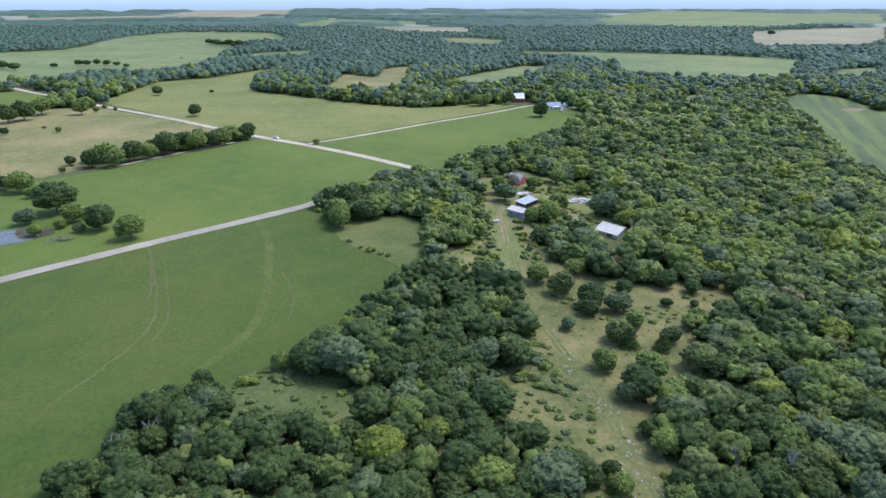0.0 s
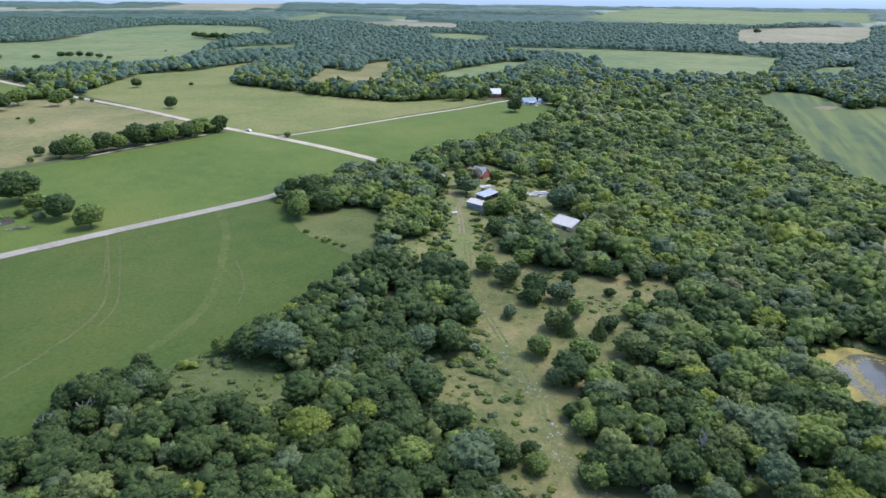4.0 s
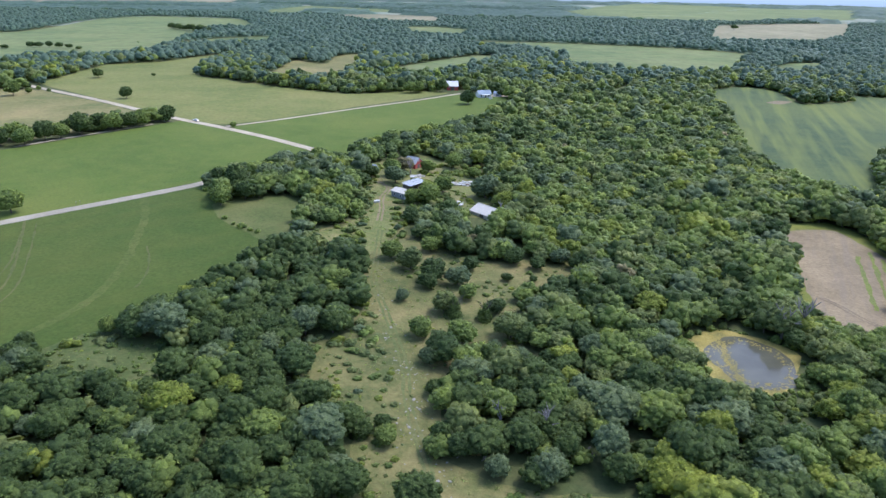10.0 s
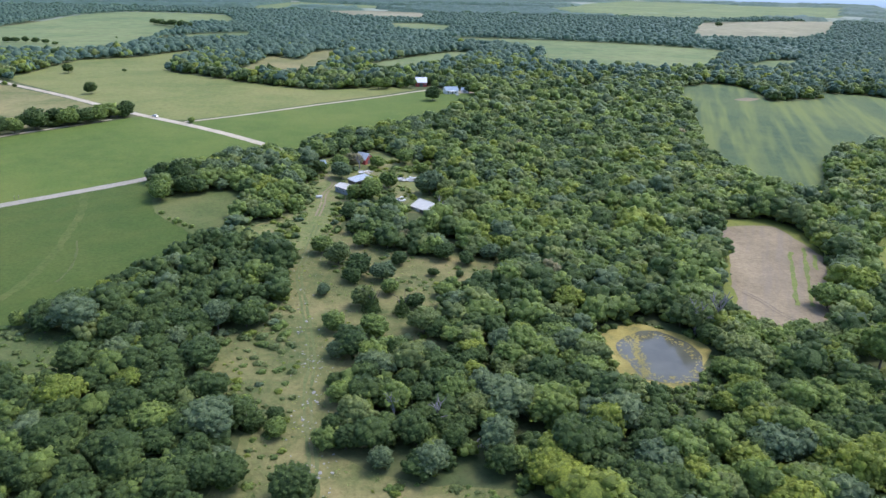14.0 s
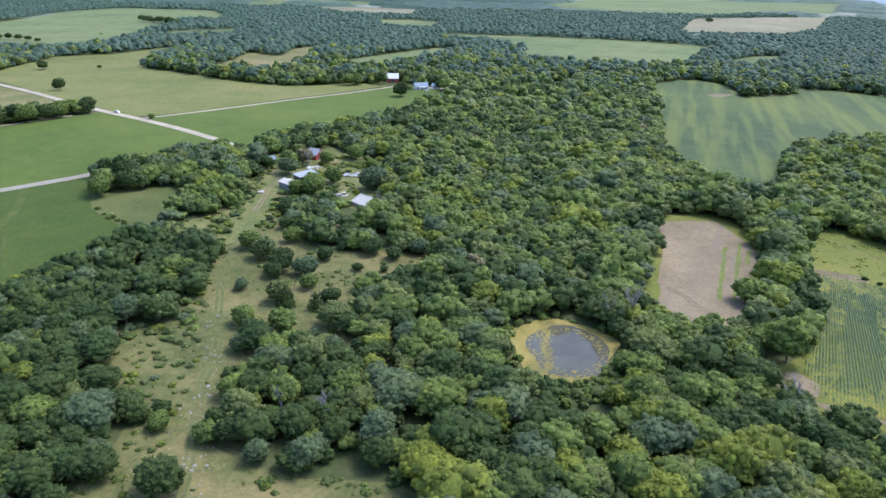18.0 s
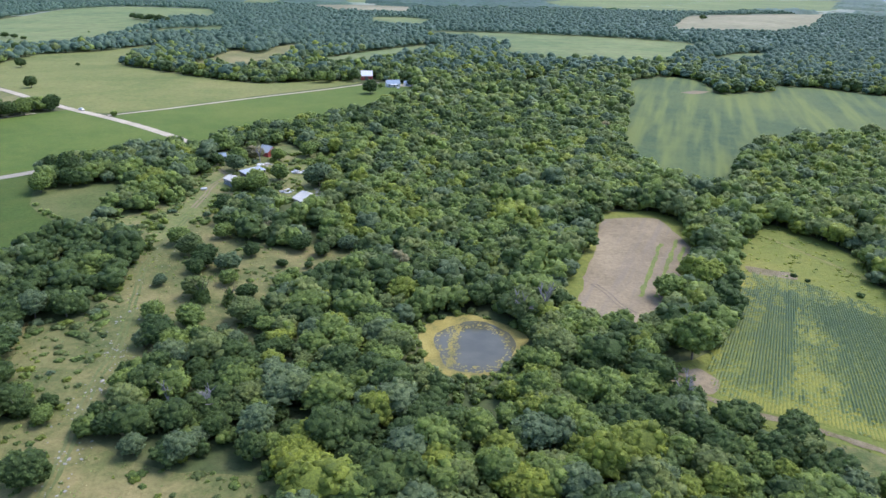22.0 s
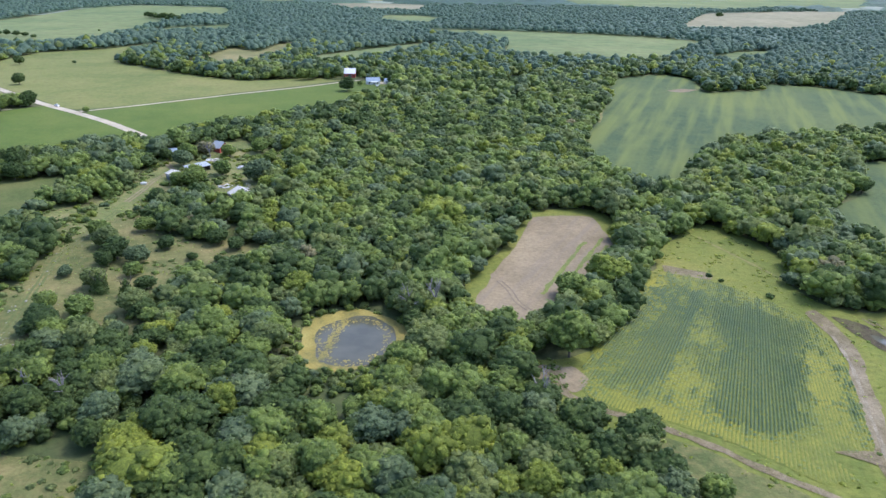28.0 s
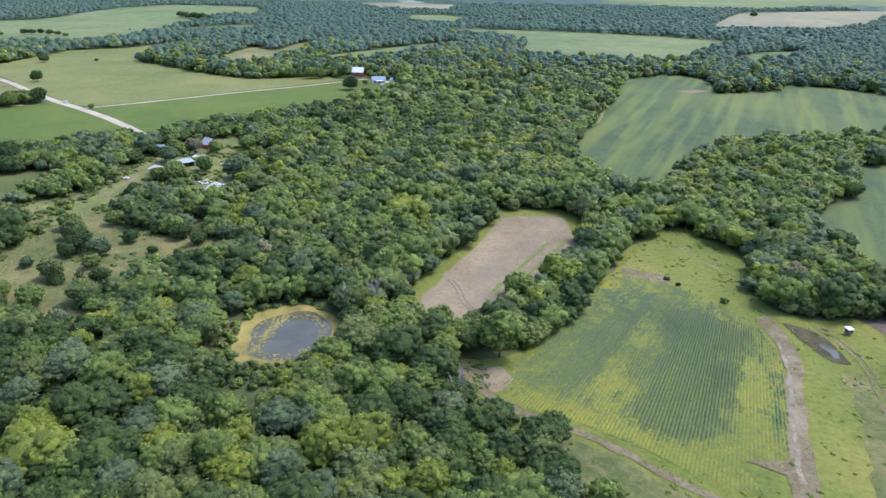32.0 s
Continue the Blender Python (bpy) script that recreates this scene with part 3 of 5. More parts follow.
def crown(seed, r, h, tufts, sprays, leaf, base=0.08, stem=True, cuts=1, lobes=6):
    """A broad crown: lobes of many leafy bosses with deep gaps, ragged with sprays of leaves, on a stem; the last faces are the stem's."""
    rng = np.random.default_rng(seed)
    cz, rz = h * (1 + base) / 2, h * (1 - base) / 2
    size = np.array([r * rng.uniform(0.88, 1.1), r * rng.uniform(0.88, 1.1), rz])
    big = sphere_dirs(rng, lobes, -0.25)
    k = np.arange(tufts) + 0.5
    z = 1 - 1.6 * k / tufts
    an = k * 2.39996 + rng.uniform(0, 6.28)
    d = np.stack([np.sqrt(1 - z * z) * np.cos(an), np.sqrt(1 - z * z) * np.sin(an), z], 1) + rng.normal(size=(tufts, 3)) * 0.9 / math.sqrt(tufts)
    d /= np.linalg.norm(d, axis=1, keepdims=True)

    def swell(w):
        return 0.58 + 0.3 * np.clip(np.max(w @ big.T, axis=1), 0, 1) ** 3
    c = d * (swell(d) + rng.uniform(-0.08, 0.10, tufts))[:, None] * size
    rad = rng.uniform(0.7, 1.35, tufts) * 1.62 * r / math.sqrt(tufts)
    vs, fs, n = [], [], 0
    for i in range(tufts):
        v, f = clump(rng, c[i] + np.array([0, 0, cz]), rad[i], d[i] + np.array([0, 0, 0.35]), cuts)
        vs.append(v)
        fs.append(f + n)
        n += len(v)
    if sprays:
        pick = np.repeat(np.arange(tufts), sprays)
        dirs = sphere_dirs(rng, len(pick), -0.2) + d[pick] * 0.9
        dirs /= np.linalg.norm(dirs, axis=1, keepdims=True)
        pos = c[pick] + dirs * (rad[pick] * rng.uniform(0.95, 1.2, len(pick)))[:, None]
        nrm = dirs + rng.normal(size=dirs.shape) * 0.45 + np.array([0, 0, 0.3])
        nrm /= np.linalg.norm(nrm, axis=1, keepdims=True)
        v, f = leaf_quads(rng, pos + np.array([0, 0, cz]), nrm, leaf)
        vs.append(v)
        fs.append(f + n)
        n += len(v)
    shape, faces = BALLS[2 if tufts > 50 else 1 if tufts > 20 else 0]
    vs.append(shape * (swell(shape) + (0.04 if tufts > 20 else -0.06))[:, None] * rng.uniform(0.94, 1.06, (len(shape), 1)) * size + np.array([0, 0, cz]))
    fs.append(faces + n)
    n += len(shape)
    if stem:
        sv, sf = limb((0, 0, -0.4), (0.1 * r, 0.05 * r, h * 0.5), 0.03 * h, 0.014 * h, 5)
        vs.append(np.array(sv))
        fs.append(np.array(sf) + n)
    return np.concatenate(vs), np.concatenate(fs), (5 if stem else 0)


def dome(seed, r, h, bosses):
    """A plain rounded crown for far woods: a lumpy dome with a few bosses."""
    rng = np.random.default_rng(seed)
    v, f = BALLS[1]
    big = sphere_dirs(rng, 4, -0.1)
    v = v * (0.75 + 0.3 * np.clip(np.max(v @ big.T, axis=1), 0, 1) ** 3)[:, None] * rng.uniform(0.92, 1.08, (len(v), 1)) * np.array([r, r, h * 0.55]) + np.array([0, 0, h * 0.45])
    f = f[v[f].mean(1)[:, 2] > h * 0.4]
    vs, fs, n = [v], [f], len(v)
    for d in sphere_dirs(rng, bosses, -0.1):
        w, g = clump(rng, d * np.array([r, r, h * 0.5]) * 0.72 + np.array([0, 0, h * 0.45]), r * rng.uniform(0.3, 0.45), d + np.array([0, 0, 0.3]), 0)
        vs.append(w)
        fs.append(g + n)
        n += len(w)
    return np.concatenate(vs), np.concatenate(fs), 0


def cedar_crown(seed, r, h, leaves, leaf):
    """A dense cone of drooping sprays."""
    rng = np.random.default_rng(seed)
    z = 1 - np.sqrt(rng.uniform(0, 1, leaves))
    a = rng.uniform(0, 2 * math.pi, leaves)
    lump = 1 + 0.18 * np.sin(a * 3 + z * 9 + seed) + rng.uniform(-0.18, 0.12, leaves)
    rr = r * (1 - z) ** 0.75 * lump
    pos = np.stack([rr * np.cos(a), rr * np.sin(a), h * (0.04 + 0.96 * z)], 1)
    nrm = np.stack([np.cos(a), np.sin(a), np.full(leaves, 0.55)], 1) + rng.normal(size=(leaves, 3)) * 0.4
    nrm /= np.linalg.norm(nrm, axis=1, keepdims=True)
    v, f = leaf_quads(rng, pos, nrm, leaf)
    vs, fs, n = [v], [f], len(v)
    for zc in (0.18, 0.42, 0.66):
        vs.append(CUBE * np.array([r * (1 - zc) * 0.85, r * (1 - zc) * 0.85, h * 0.22]) + np.array([0, 0, h * zc]))
        fs.append(CUBE_F + n)
        n += 8
    return np.concatenate(vs), np.concatenate(fs), 0


def limb(p0, p1, r0, r1, sides=5):
    p0, p1 = Vector(p0), Vector(p1)
    q = (p1 - p0).to_track_quat("Z", "Y")
    v = [p + q @ Vector((rr * math.cos(6.2832 * k / sides), rr * math.sin(6.2832 * k / sides), 0)) for p, rr in ((p0, r0), (p1, r1)) for k in range(sides)]
    return [tuple(p) for p in v], [(k, (k + 1) % sides, sides + (k + 1) % sides, sides + k) for k in range(sides)]


def trunk_mesh(seed, r, h):
    """A tapered trunk that forks into limbs."""
    rng = random.Random(seed)
    V, F = [], []

    def add(p0, p1, r0, r1):
        v, f = limb(p0, p1, r0, r1)
        F.extend(tuple(i + len(V) for i in q) for q in f)
        V.extend(v)
    fork = (rng.uniform(-0.2, 0.2), rng.uniform(-0.2, 0.2), h * 0.33)
    add((0, 0, -0.3), fork, 0.045 * h * 0.5, 0.028 * h * 0.6)
    for k in range(5):
        an = 6.2832 * (k + rng.random() * 0.7) / 5
        mid = (fork[0] + r * 0.35 * math.cos(an), fork[1] + r * 0.35 * math.sin(an), h * rng.uniform(0.5, 0.62))
        add(fork, mid, 0.014 * h, 0.009 * h)
        add(mid, (r * 0.65 * math.cos(an + 0.2), r * 0.65 * math.sin(an + 0.2), h * rng.uniform(0.68, 0.86)), 0.009 * h, 0.003 * h)
    return mesh_of("trunk", V, F, [M_BARK], None, False)


# variants of one size: radius about 4 m, height about 8 m
CROWNS_NEAR = [crown(11 + i, 3.9, 7.4, 128, 4, 0.26, cuts=0, lobes=6 + i) for i in range(5)] + [crown(31, 4.1, 6.4, 128, 4, 0.26, 0.05, cuts=0), crown(32, 3.4, 8.4, 118, 4, 0.26, cuts=0)]
CROWNS_WOOD = [crown(21 + i, 3.9, 7.2, 68, 3, 0.32, cuts=0, lobes=6 + i) for i in range(6)] + [crown(33, 4.2, 6.4, 68, 3, 0.32, 0.06, cuts=0)]
CROWNS_ALONE = [crown(41 + i, 3.8, 7.4, 120, 5, 0.26, 0.0, False, 0) for i in range(4)]
CROWNS_MID = [crown(51 + i, 4.0, 7.2, 27, 1, 0.55, cuts=0, lobes=6 + i) for i in range(6)]
CROWNS_FAR = [dome(71 + i, 4.0, 7.6, 4) for i in range(6)]
CROWNS_BELT = [crown(61 + i, 4.0, 7.2, 15, 0, 0, 0.05, False, 0) for i in range(6)]
CROWNS_LOW = [crown(76 + i, 4.2, 7.0, 14, 2, 0.5, 0.0, False, 0) for i in range(4)]
CROWNS_TINY = [dome(81 + i, 4.0, 7.6, 0) for i in range(5)]
SHRUBS = [crown(91 + i, 1.5, 1.9, 10, 4, 0.2, 0.0, False, 0) for i in range(4)]
CEDARS = [cedar_crown(95 + i, 2.2, 5.5, 520, 0.27) for i in range(3)]
TUFTS = [(*leaf_quads(np.random.default_rng(60 + i), np.random.default_rng(i).normal(0, 0.22, (6, 3)) * (1, 1, 0.3) + (0, 0, 0.2), np.array([(0.5, 0, 0.8), (-0.5, 0.2, 0.8), (0, 0.6, 0.8), (0, -0.6, 0.8), (0.3, 0.3, 0.9), (-0.2, -0.4, 0.9)]), 0.3), 0) for i in range(4)]
TONE_P = np.array([0.33, 0.30, 0.10, 0.12, 0.13, 0.02])


def forest(name, variants, xs, ys, scales, tones, label, category="woods", squash=1.0):
    """Many trees as one growth; tones: which leaves each has."""
    Vs, Fs, Is, n = [], [], [], 0
    zs = height(xs, ys)
    for i in range(len(xs)):
        v, f, k = variants[RNG.integers(len(variants))]
        an = RNG.uniform(0, 6.2832)
        ca, sa, s = math.cos(an), math.sin(an), scales[i]
        sz = s * squash * RNG.uniform(0.85, 1.2)
        Vs.append(np.stack([(v[:, 0] * ca - v[:, 1] * sa) * s + xs[i], (v[:, 0] * sa + v[:, 1] * ca) * s + ys[i], v[:, 2] * sz + zs[i] - 0.2], 1))
        Fs.append(f + n)
        Is.append(np.concatenate([np.full(len(f) - k, tones[i]), np.full(k, 7)]))
        n += len(v)
    ob = new(name, mesh_of(name, np.concatenate(Vs), np.concatenate(Fs), M_LEAF + [M_HAZELEAF, M_BARK], np.concatenate(Is), False))
    return tagged(ob, label, category, kind="stuff")


def jitter_grid(x0, x1, y0, y1, step):
    px, py = np.meshgrid(np.arange(x0, x1, step), np.arange(y0, y1, step))
    px, py = px.ravel(), py.ravel()
    return px + RNG.uniform(-0.42, 0.42, px.shape) * step, py + RNG.uniform(-0.42, 0.42, px.shape) * step


def in_view(x, y, pad=18):
    return (x > -0.70 * (y + 12) - pad) & (x < 196 + 0.56 * (y + 17) + pad)


WOOD_LABELS = ["broad woodland tree with dense deep green leaves", "broad woodland tree with fresh green leaves", "yellow-green leafy tree in the woods", "olive-green woodland tree with a loose crown", "grey-green feathery tree in the woods", "woodland tree with browning leaves"]
NEAR_CROWN_ME = [mesh_of("crown", v, f[:-k], [M_LEAF[0]], None, False) for v, f, k in CROWNS_NEAR]
ALONE_CROWN_ME = [mesh_of("crown", v, f, [M_LEAF[0]], None, False) for v, f, k in CROWNS_ALONE]
NEAR_TRUNK_ME = [trunk_mesh(i, 4.0, 8.0) for i in range(4)]
CEDAR_ME = [mesh_of("crown", v, f, [M_LEAF[0]], None, False) for v, f, k in CEDARS]
SHRUB_ME = [mesh_of("crown", v, f, [M_LEAF[1]], None, False) for v, f, k in SHRUBS]


def tree(name, x, y, s, tone, label, group, crowns=None, trunk=True, tall=1.0):
    """One tree as a thing: trunk and crown under an empty at its foot."""
    root = new(name)
    root.empty_display_size = 0.5
    root.matrix_basis = Matrix.LocRotScale((x, y, float(height(x, y)) - 0.05), Euler((0, 0, RNG.uniform(0, 6.28))), (s, s, s * tall))
    crowns = crowns or NEAR_CROWN_ME
    c = new("crown", crowns[RNG.integers(len(crowns))])
    c.parent = root
    c.material_slots[0].link = "OBJECT"
    c.material_slots[0].material = M_LEAF[tone]
    if trunk:
        t = new("trunk", NEAR_TRUNK_ME[RNG.integers(4)])
        t.parent = root
    return tagged(root, label, "tree" if name != "shrub" else "shrub", group)


# woods: single trees close by, then joined growth, then canopy
wx, wy = jitter_grid(-160, 460, 30, 470, 5.8)
ok = ~is_open(wx, wy) & in_view(wx, wy)
wx, wy = wx[ok], wy[ok]


LIGHT_GROVES = ((101, 95, 4), (143, 90, 5), (168, 92, 4), (182, 95, 3), (-4, 117, 4), (82, 123, 4), (160, 250, 9), (120, 235, 10), (20, 262, 6))


def tones_at(x, y):
    """Which leaves grow where: deep and grey greens in the west, weighted up as painted cloud shade; fresh and yellow
    greens round the creek.
    """
    out = []
    for a, b in zip(x, y):
        p = TONE_P.copy()
        k = noise.noise(Vector((a / 42, b / 42, 2.0)))
        if a < 40 + 0.2 * (b - 100):
            # south of 235 m the extra deep leaves stand in for cloud shade
            p *= (5.5, 0.45, 0.2, 0.25, 1.2, 0.3) if b < 235 else (1.6, 1.2, 0.9, 0.9, 1.3, 0.3)
        elif b > 230:
            p *= (0.7, 1.5, 1.7, 1.25, 0.9, 0.3)
        elif a < 130 and b < 140:
            p *= (2.6, 1.0, 0.5, 1.0, 1.2, 1.6)
        else:
            p *= (1.1, 1.3, 1.0, 1.2, 0.9, 0.5)
        p *= (1 - 1.1 * k, 1.0, 1 + 1.6 * k, 1 + 0.8 * k, 1.0, 1.0)
        p = np.clip(p, 0.003, None)
        p[5] *= 0.25
        if any((a - cx) ** 2 + (b - cy) ** 2 < r * r for cx, cy, r in LIGHT_GROVES):
            p = np.array([0.0, 0.15, 0.6, 0.25, 0.0, 0.0])
        out.append(RNG.choice(6, p=p / p.sum()))
    return np.array(out)


wt = tones_at(wx, wy)
wscale = np.where(RNG.random(len(wx)) < 0.14, RNG.uniform(1.3, 1.55, len(wx)), RNG.uniform(0.8, 1.3, len(wx))) * np.where(wx < 40 + 0.2 * (wy - 100), 0.84, np.where((wx > 95) & (wy < 160), 1.06, np.where(wx > 150, 1.0, 0.88)))
for cx, cy, r in LIGHT_GROVES[:4]:
    wscale[(wx - cx) ** 2 + (wy - cy) ** 2 < r * r] *= 1.2
order = np.argsort(wy + 0.0 * wx)
near_n = 290
for i in order[:near_n]:
    tree("woodland_tree", wx[i], wy[i], wscale[i], wt[i], WOOD_LABELS[wt[i]], "woodland trees", tall=0.84)
rest = order[near_n:]
mid = rest[wy[rest] < 165]
far = rest[wy[rest] >= 165]
forest("woods", CROWNS_WOOD, wx[mid], wy[mid], wscale[mid], wt[mid], "dense mixed green woodland with uneven crowns", squash=0.84)
ux, uy = jitter_grid(-120, 330, 60, 300, 5.0)
ok = ~is_open(ux, uy) & in_view(ux, uy, 5) & (RNG.random(len(ux)) < 0.42)
ux, uy = ux[ok], uy[ok]
forest("undergrowth", CROWNS_LOW, ux, uy, RNG.uniform(0.4, 0.8, len(ux)), RNG.choice(5, len(ux), p=(0.3, 0.4, 0.08, 0.17, 0.05)), "leafy undergrowth between the trees", "undergrowth")
forest("woods", CROWNS_MID, wx[far], wy[far], wscale[far] * 1.05, wt[far], "dense mixed green woodland with uneven crowns", squash=0.86)
fx, fy = jitter_grid(-900, 1000, 470, 1050, 6.4)
ok = ~is_open(fx, fy) & in_view(fx, fy, 60)
fx, fy = fx[ok], fy[ok]
# Tone 6, the leaves with painted haze, grows likelier with distance.
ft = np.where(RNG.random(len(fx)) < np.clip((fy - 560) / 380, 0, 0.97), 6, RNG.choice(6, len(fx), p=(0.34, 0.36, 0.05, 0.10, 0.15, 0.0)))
fs = 0.6 + 0.9 * RNG.random(len(fx)) ** 1.4
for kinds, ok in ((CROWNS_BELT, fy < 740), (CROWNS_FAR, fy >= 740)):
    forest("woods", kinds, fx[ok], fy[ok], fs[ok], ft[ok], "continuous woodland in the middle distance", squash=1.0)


# ---- single trees, shrubs and hedges ----

def plant(rows, label, group, crowns=None, name="tree", trunk=True, lift=1.0):
    for x, y, k, tone in rows:
        small = k < 0.42
        tree("shrub" if small else name, x, y, k * (2.6 if small else 1.0), tone, "low green shrub in rough grass" if small else label, group + (" shrubs" if small else ""), SHRUB_ME if small else (crowns or ALONE_CROWN_ME), trunk and not small, lift)


plant([(-210, 321, 1.2, 0), (-199, 315, 1.74, 1), (-188, 306, 0.94, 1), (-165, 283, 2.3, 0), (-152, 271, 1.31, 1), (-170, 268, 1.14, 4), (-158, 254, 0.82, 1), (-136, 261, 1.7, 0), (-119, 250, 1.6, 1), (-153, 263, 0.64, 1), (-143, 258, 0.63, 4)],
      "broad leafy tree beside a farm pond", "pond trees", lift=0.8)
plant([(-190, 367, 1.6, 0), (-188, 380, 1.8, 1), (-178, 369, 1.6, 1), (-174, 383, 1.8, 0), (-168, 388, 1.5, 1), (-162, 400, 2.1, 0), (-156, 415, 1.7, 0), (-148, 412, 1.8, 1), (-142, 421, 1.6, 0), (-136, 428, 1.7, 1), (-126, 444, 1.7, 0), (-200, 355, 0.51, 1)],
      "dense dark tree in a hedgerow", "hedgerow trees", lift=0.85)
plant([(-276, 680, 1.5, 0), (-229, 696, 0.53, 0), (-194, 545, 1.5, 0), (-299, 470, 0.86, 0), (-266, 478, 0.68, 1), (-286, 495, 0.35, 0), (-290, 559, 2.0, 1), (-284, 571, 0.79, 1), (-286, 590, 0.67, 1), (-272, 579, 0.53, 0), (-327, 521, 2.2, 0), (-322, 534, 2.4, 0), (-324, 562, 2.3, 1), (-79, 427, 0.63, 1), (75, 533, 1.8, 0), (29, 588, 1.6, 1)],
      "lone round tree in open pasture", "pasture trees", lift=0.85)
plant([(-50, 294, 1.26, 0), (-42, 267, 1.29, 1), (-34, 276, 1.18, 0), (-41, 291, 1.55, 0), (-29, 299, 1.43, 4), (-54, 287, 0.37, 1), (-36, 251, 0.27, 1), (-31, 245, 0.21, 1), (-27, 242, 0.37, 1), (-23, 239, 0.26, 1), (-20, 237, 0.26, 1)],
      "large dark tree at the edge of a hayfield", "lane trees")
plant([(-59, 148, 0.75, 0), (-57, 140, 1.00, 0), (-62, 137, 1.05, 0), (-57, 132, 1.10, 4), (-65, 142, 0.70, 0), (-42, 158, 0.75, 1), (-38, 160, 0.80, 0),
       (-69, 130, 1.00, 0), (-68, 137, 0.85, 2), (-60, 131, 0.95, 0), (-34, 155, 1.10, 0), (-30, 170, 1.00, 1), (-27, 177, 0.90, 2)],
      "rounded shrubby tree along a hayfield edge", "field edge trees", lift=0.85)
plant([(20, 232, 0.41, 0), (32, 218, 1.15, 1), (39, 209, 1.4, 3), (47, 200, 1.4, 0), (37, 185, 0.67, 4), (45, 195, 0.93, 0), (46, 226, 1.01, 1), (55, 198, 1.17, 4), (60, 211, 0.86, 0), (58, 188, 0.9, 1), (50, 178, 1.25, 3), (66, 179, 0.87, 0), (72, 203, 0.53, 0), (81, 203, 0.43, 0), (84, 214, 0.86, 0), (98, 215, 0.88, 0), (93, 220, 1.04, 4), (70, 221, 1.01, 1), (76, 218, 1.1, 0), (89, 236, 1.5, 2)],
      "rounded tree standing in the grassy clearing", "clearing trees", lift=0.78)
plant([(64, 159, 0.38, 4), (43, 163, 1.0, 1), (49, 150, 1.43, 0), (55, 160, 1.2, 1), (46, 148, 0.95, 4), (17, 191, 1.2, 1), (23, 174, 0.41, 1), (27, 162, 0.38, 1), (35, 120, 0.67, 0), (36, 115, 0.73, 1), (31, 117, 0.66, 0), (27, 125, 0.52, 1), (19, 131, 0.54, 0), (43, 95, 1.31, 0), (52, 111, 1.03, 0), (56, 112, 0.48, 5), (69, 104, 0.9, 3)],
      "rounded tree standing in the grassy clearing", "clearing trees", lift=0.78)
plant(NOTABLE, "big round-crowned tree standing out of the woods", "large woodland trees", NEAR_CROWN_ME, lift=0.8)
plant(NOTABLE_EAST, "big round-crowned tree standing out of the woods", "large woodland trees", NEAR_CROWN_ME, lift=0.76)
plant(NOTABLE_FIELD, "broad tree at the edge of the creek fields", "field side trees", NEAR_CROWN_ME, lift=0.85)
plant([(17, 319, 1.0, 0), (10, 321, 1.1, 1), (29, 310, 1.39, 4), (33, 331, 1.25, 5), (27, 322, 1.4, 1), (45, 331, 1.1, 1), (52, 299, 1.3, 1), (45, 281, 1.6, 1), (38, 280, 1.1, 1), (38, 257, 1.04, 0), (71, 293, 1.8, 4), (79, 278, 1.3, 2), (68, 325, 0.93, 1), (58, 342, 1.32, 1), (65, 357, 0.78, 1), (76, 536, 1.5, 0), (78, 601, 1.1, 1), (106, 577, 1.11, 0), (36, 591, 1.6, 1), (81, 562, 0.7, 1)],
      "shade tree beside old farm buildings", "farmyard trees", lift=0.85)
plant([(150.5, 170.6, 1.50, 3), (149.1, 127.9, 1.20, 1)],
      "loose light green tree on the pond bank", "pond bank trees", lift=1.0)
plant([(269, 194, 0.3, 0), (254, 210, 0.26, 0), (257, 206, 0.21, 0)], "", "meadow")
plant([(-527, 965, 1.35, 0), (-555, 921, 1.98, 0), (-580, 936, 2.25, 0), (-505, 989, 1.59, 0), (-494, 989, 1.58, 0), (-480, 989, 1.57, 0), (-466, 989, 1.57, 0), (-449, 981, 1.32, 0), (-432, 972, 1.09, 0), (-459, 1413, 2.2, 0), (-446, 1398, 1.9, 0), (-436, 1385, 2.3, 0), (-426, 1378, 2.0, 0), (-416, 1368, 1.8, 0), (-406, 1356, 2.2, 0), (-397, 1346, 2.3, 0), (-388, 1339, 2.0, 0), (-378, 1330, 2.4, 0), (-368, 1318, 2.2, 0), (-359, 1308, 2.4, 0), (-400, 1094, 0.48, 0), (-436, 847, 0.88, 0), (742, 1637, 2.2, 0)],
      "tree in a distant field row", "field trees", NEAR_CROWN_ME, lift=0.7)
hedge = random.Random(3)
plant([(-201 + 66 * (i / 21) + hedge.uniform(-5, 4), 371 + 76 * (i / 21) + hedge.uniform(-3, 4), hedge.uniform(0.7, 1.25), (0, 0, 4, 1)[i % 4]) for i in range(22)], "dense dark tree in a hedgerow", "hedgerow trees", lift=0.85)
for x, y, k in ((53, 175.5, 1.3), (62, 174, 1.15), (30, 117, 0.95), (20, 203, 1.15), (14, 209, 1.3), (24, 212, 0.7)):
    tree("cedar_tree", x, y, k, 0, "dark conical cedar tree in the clearing", "cedars", CEDAR_ME)

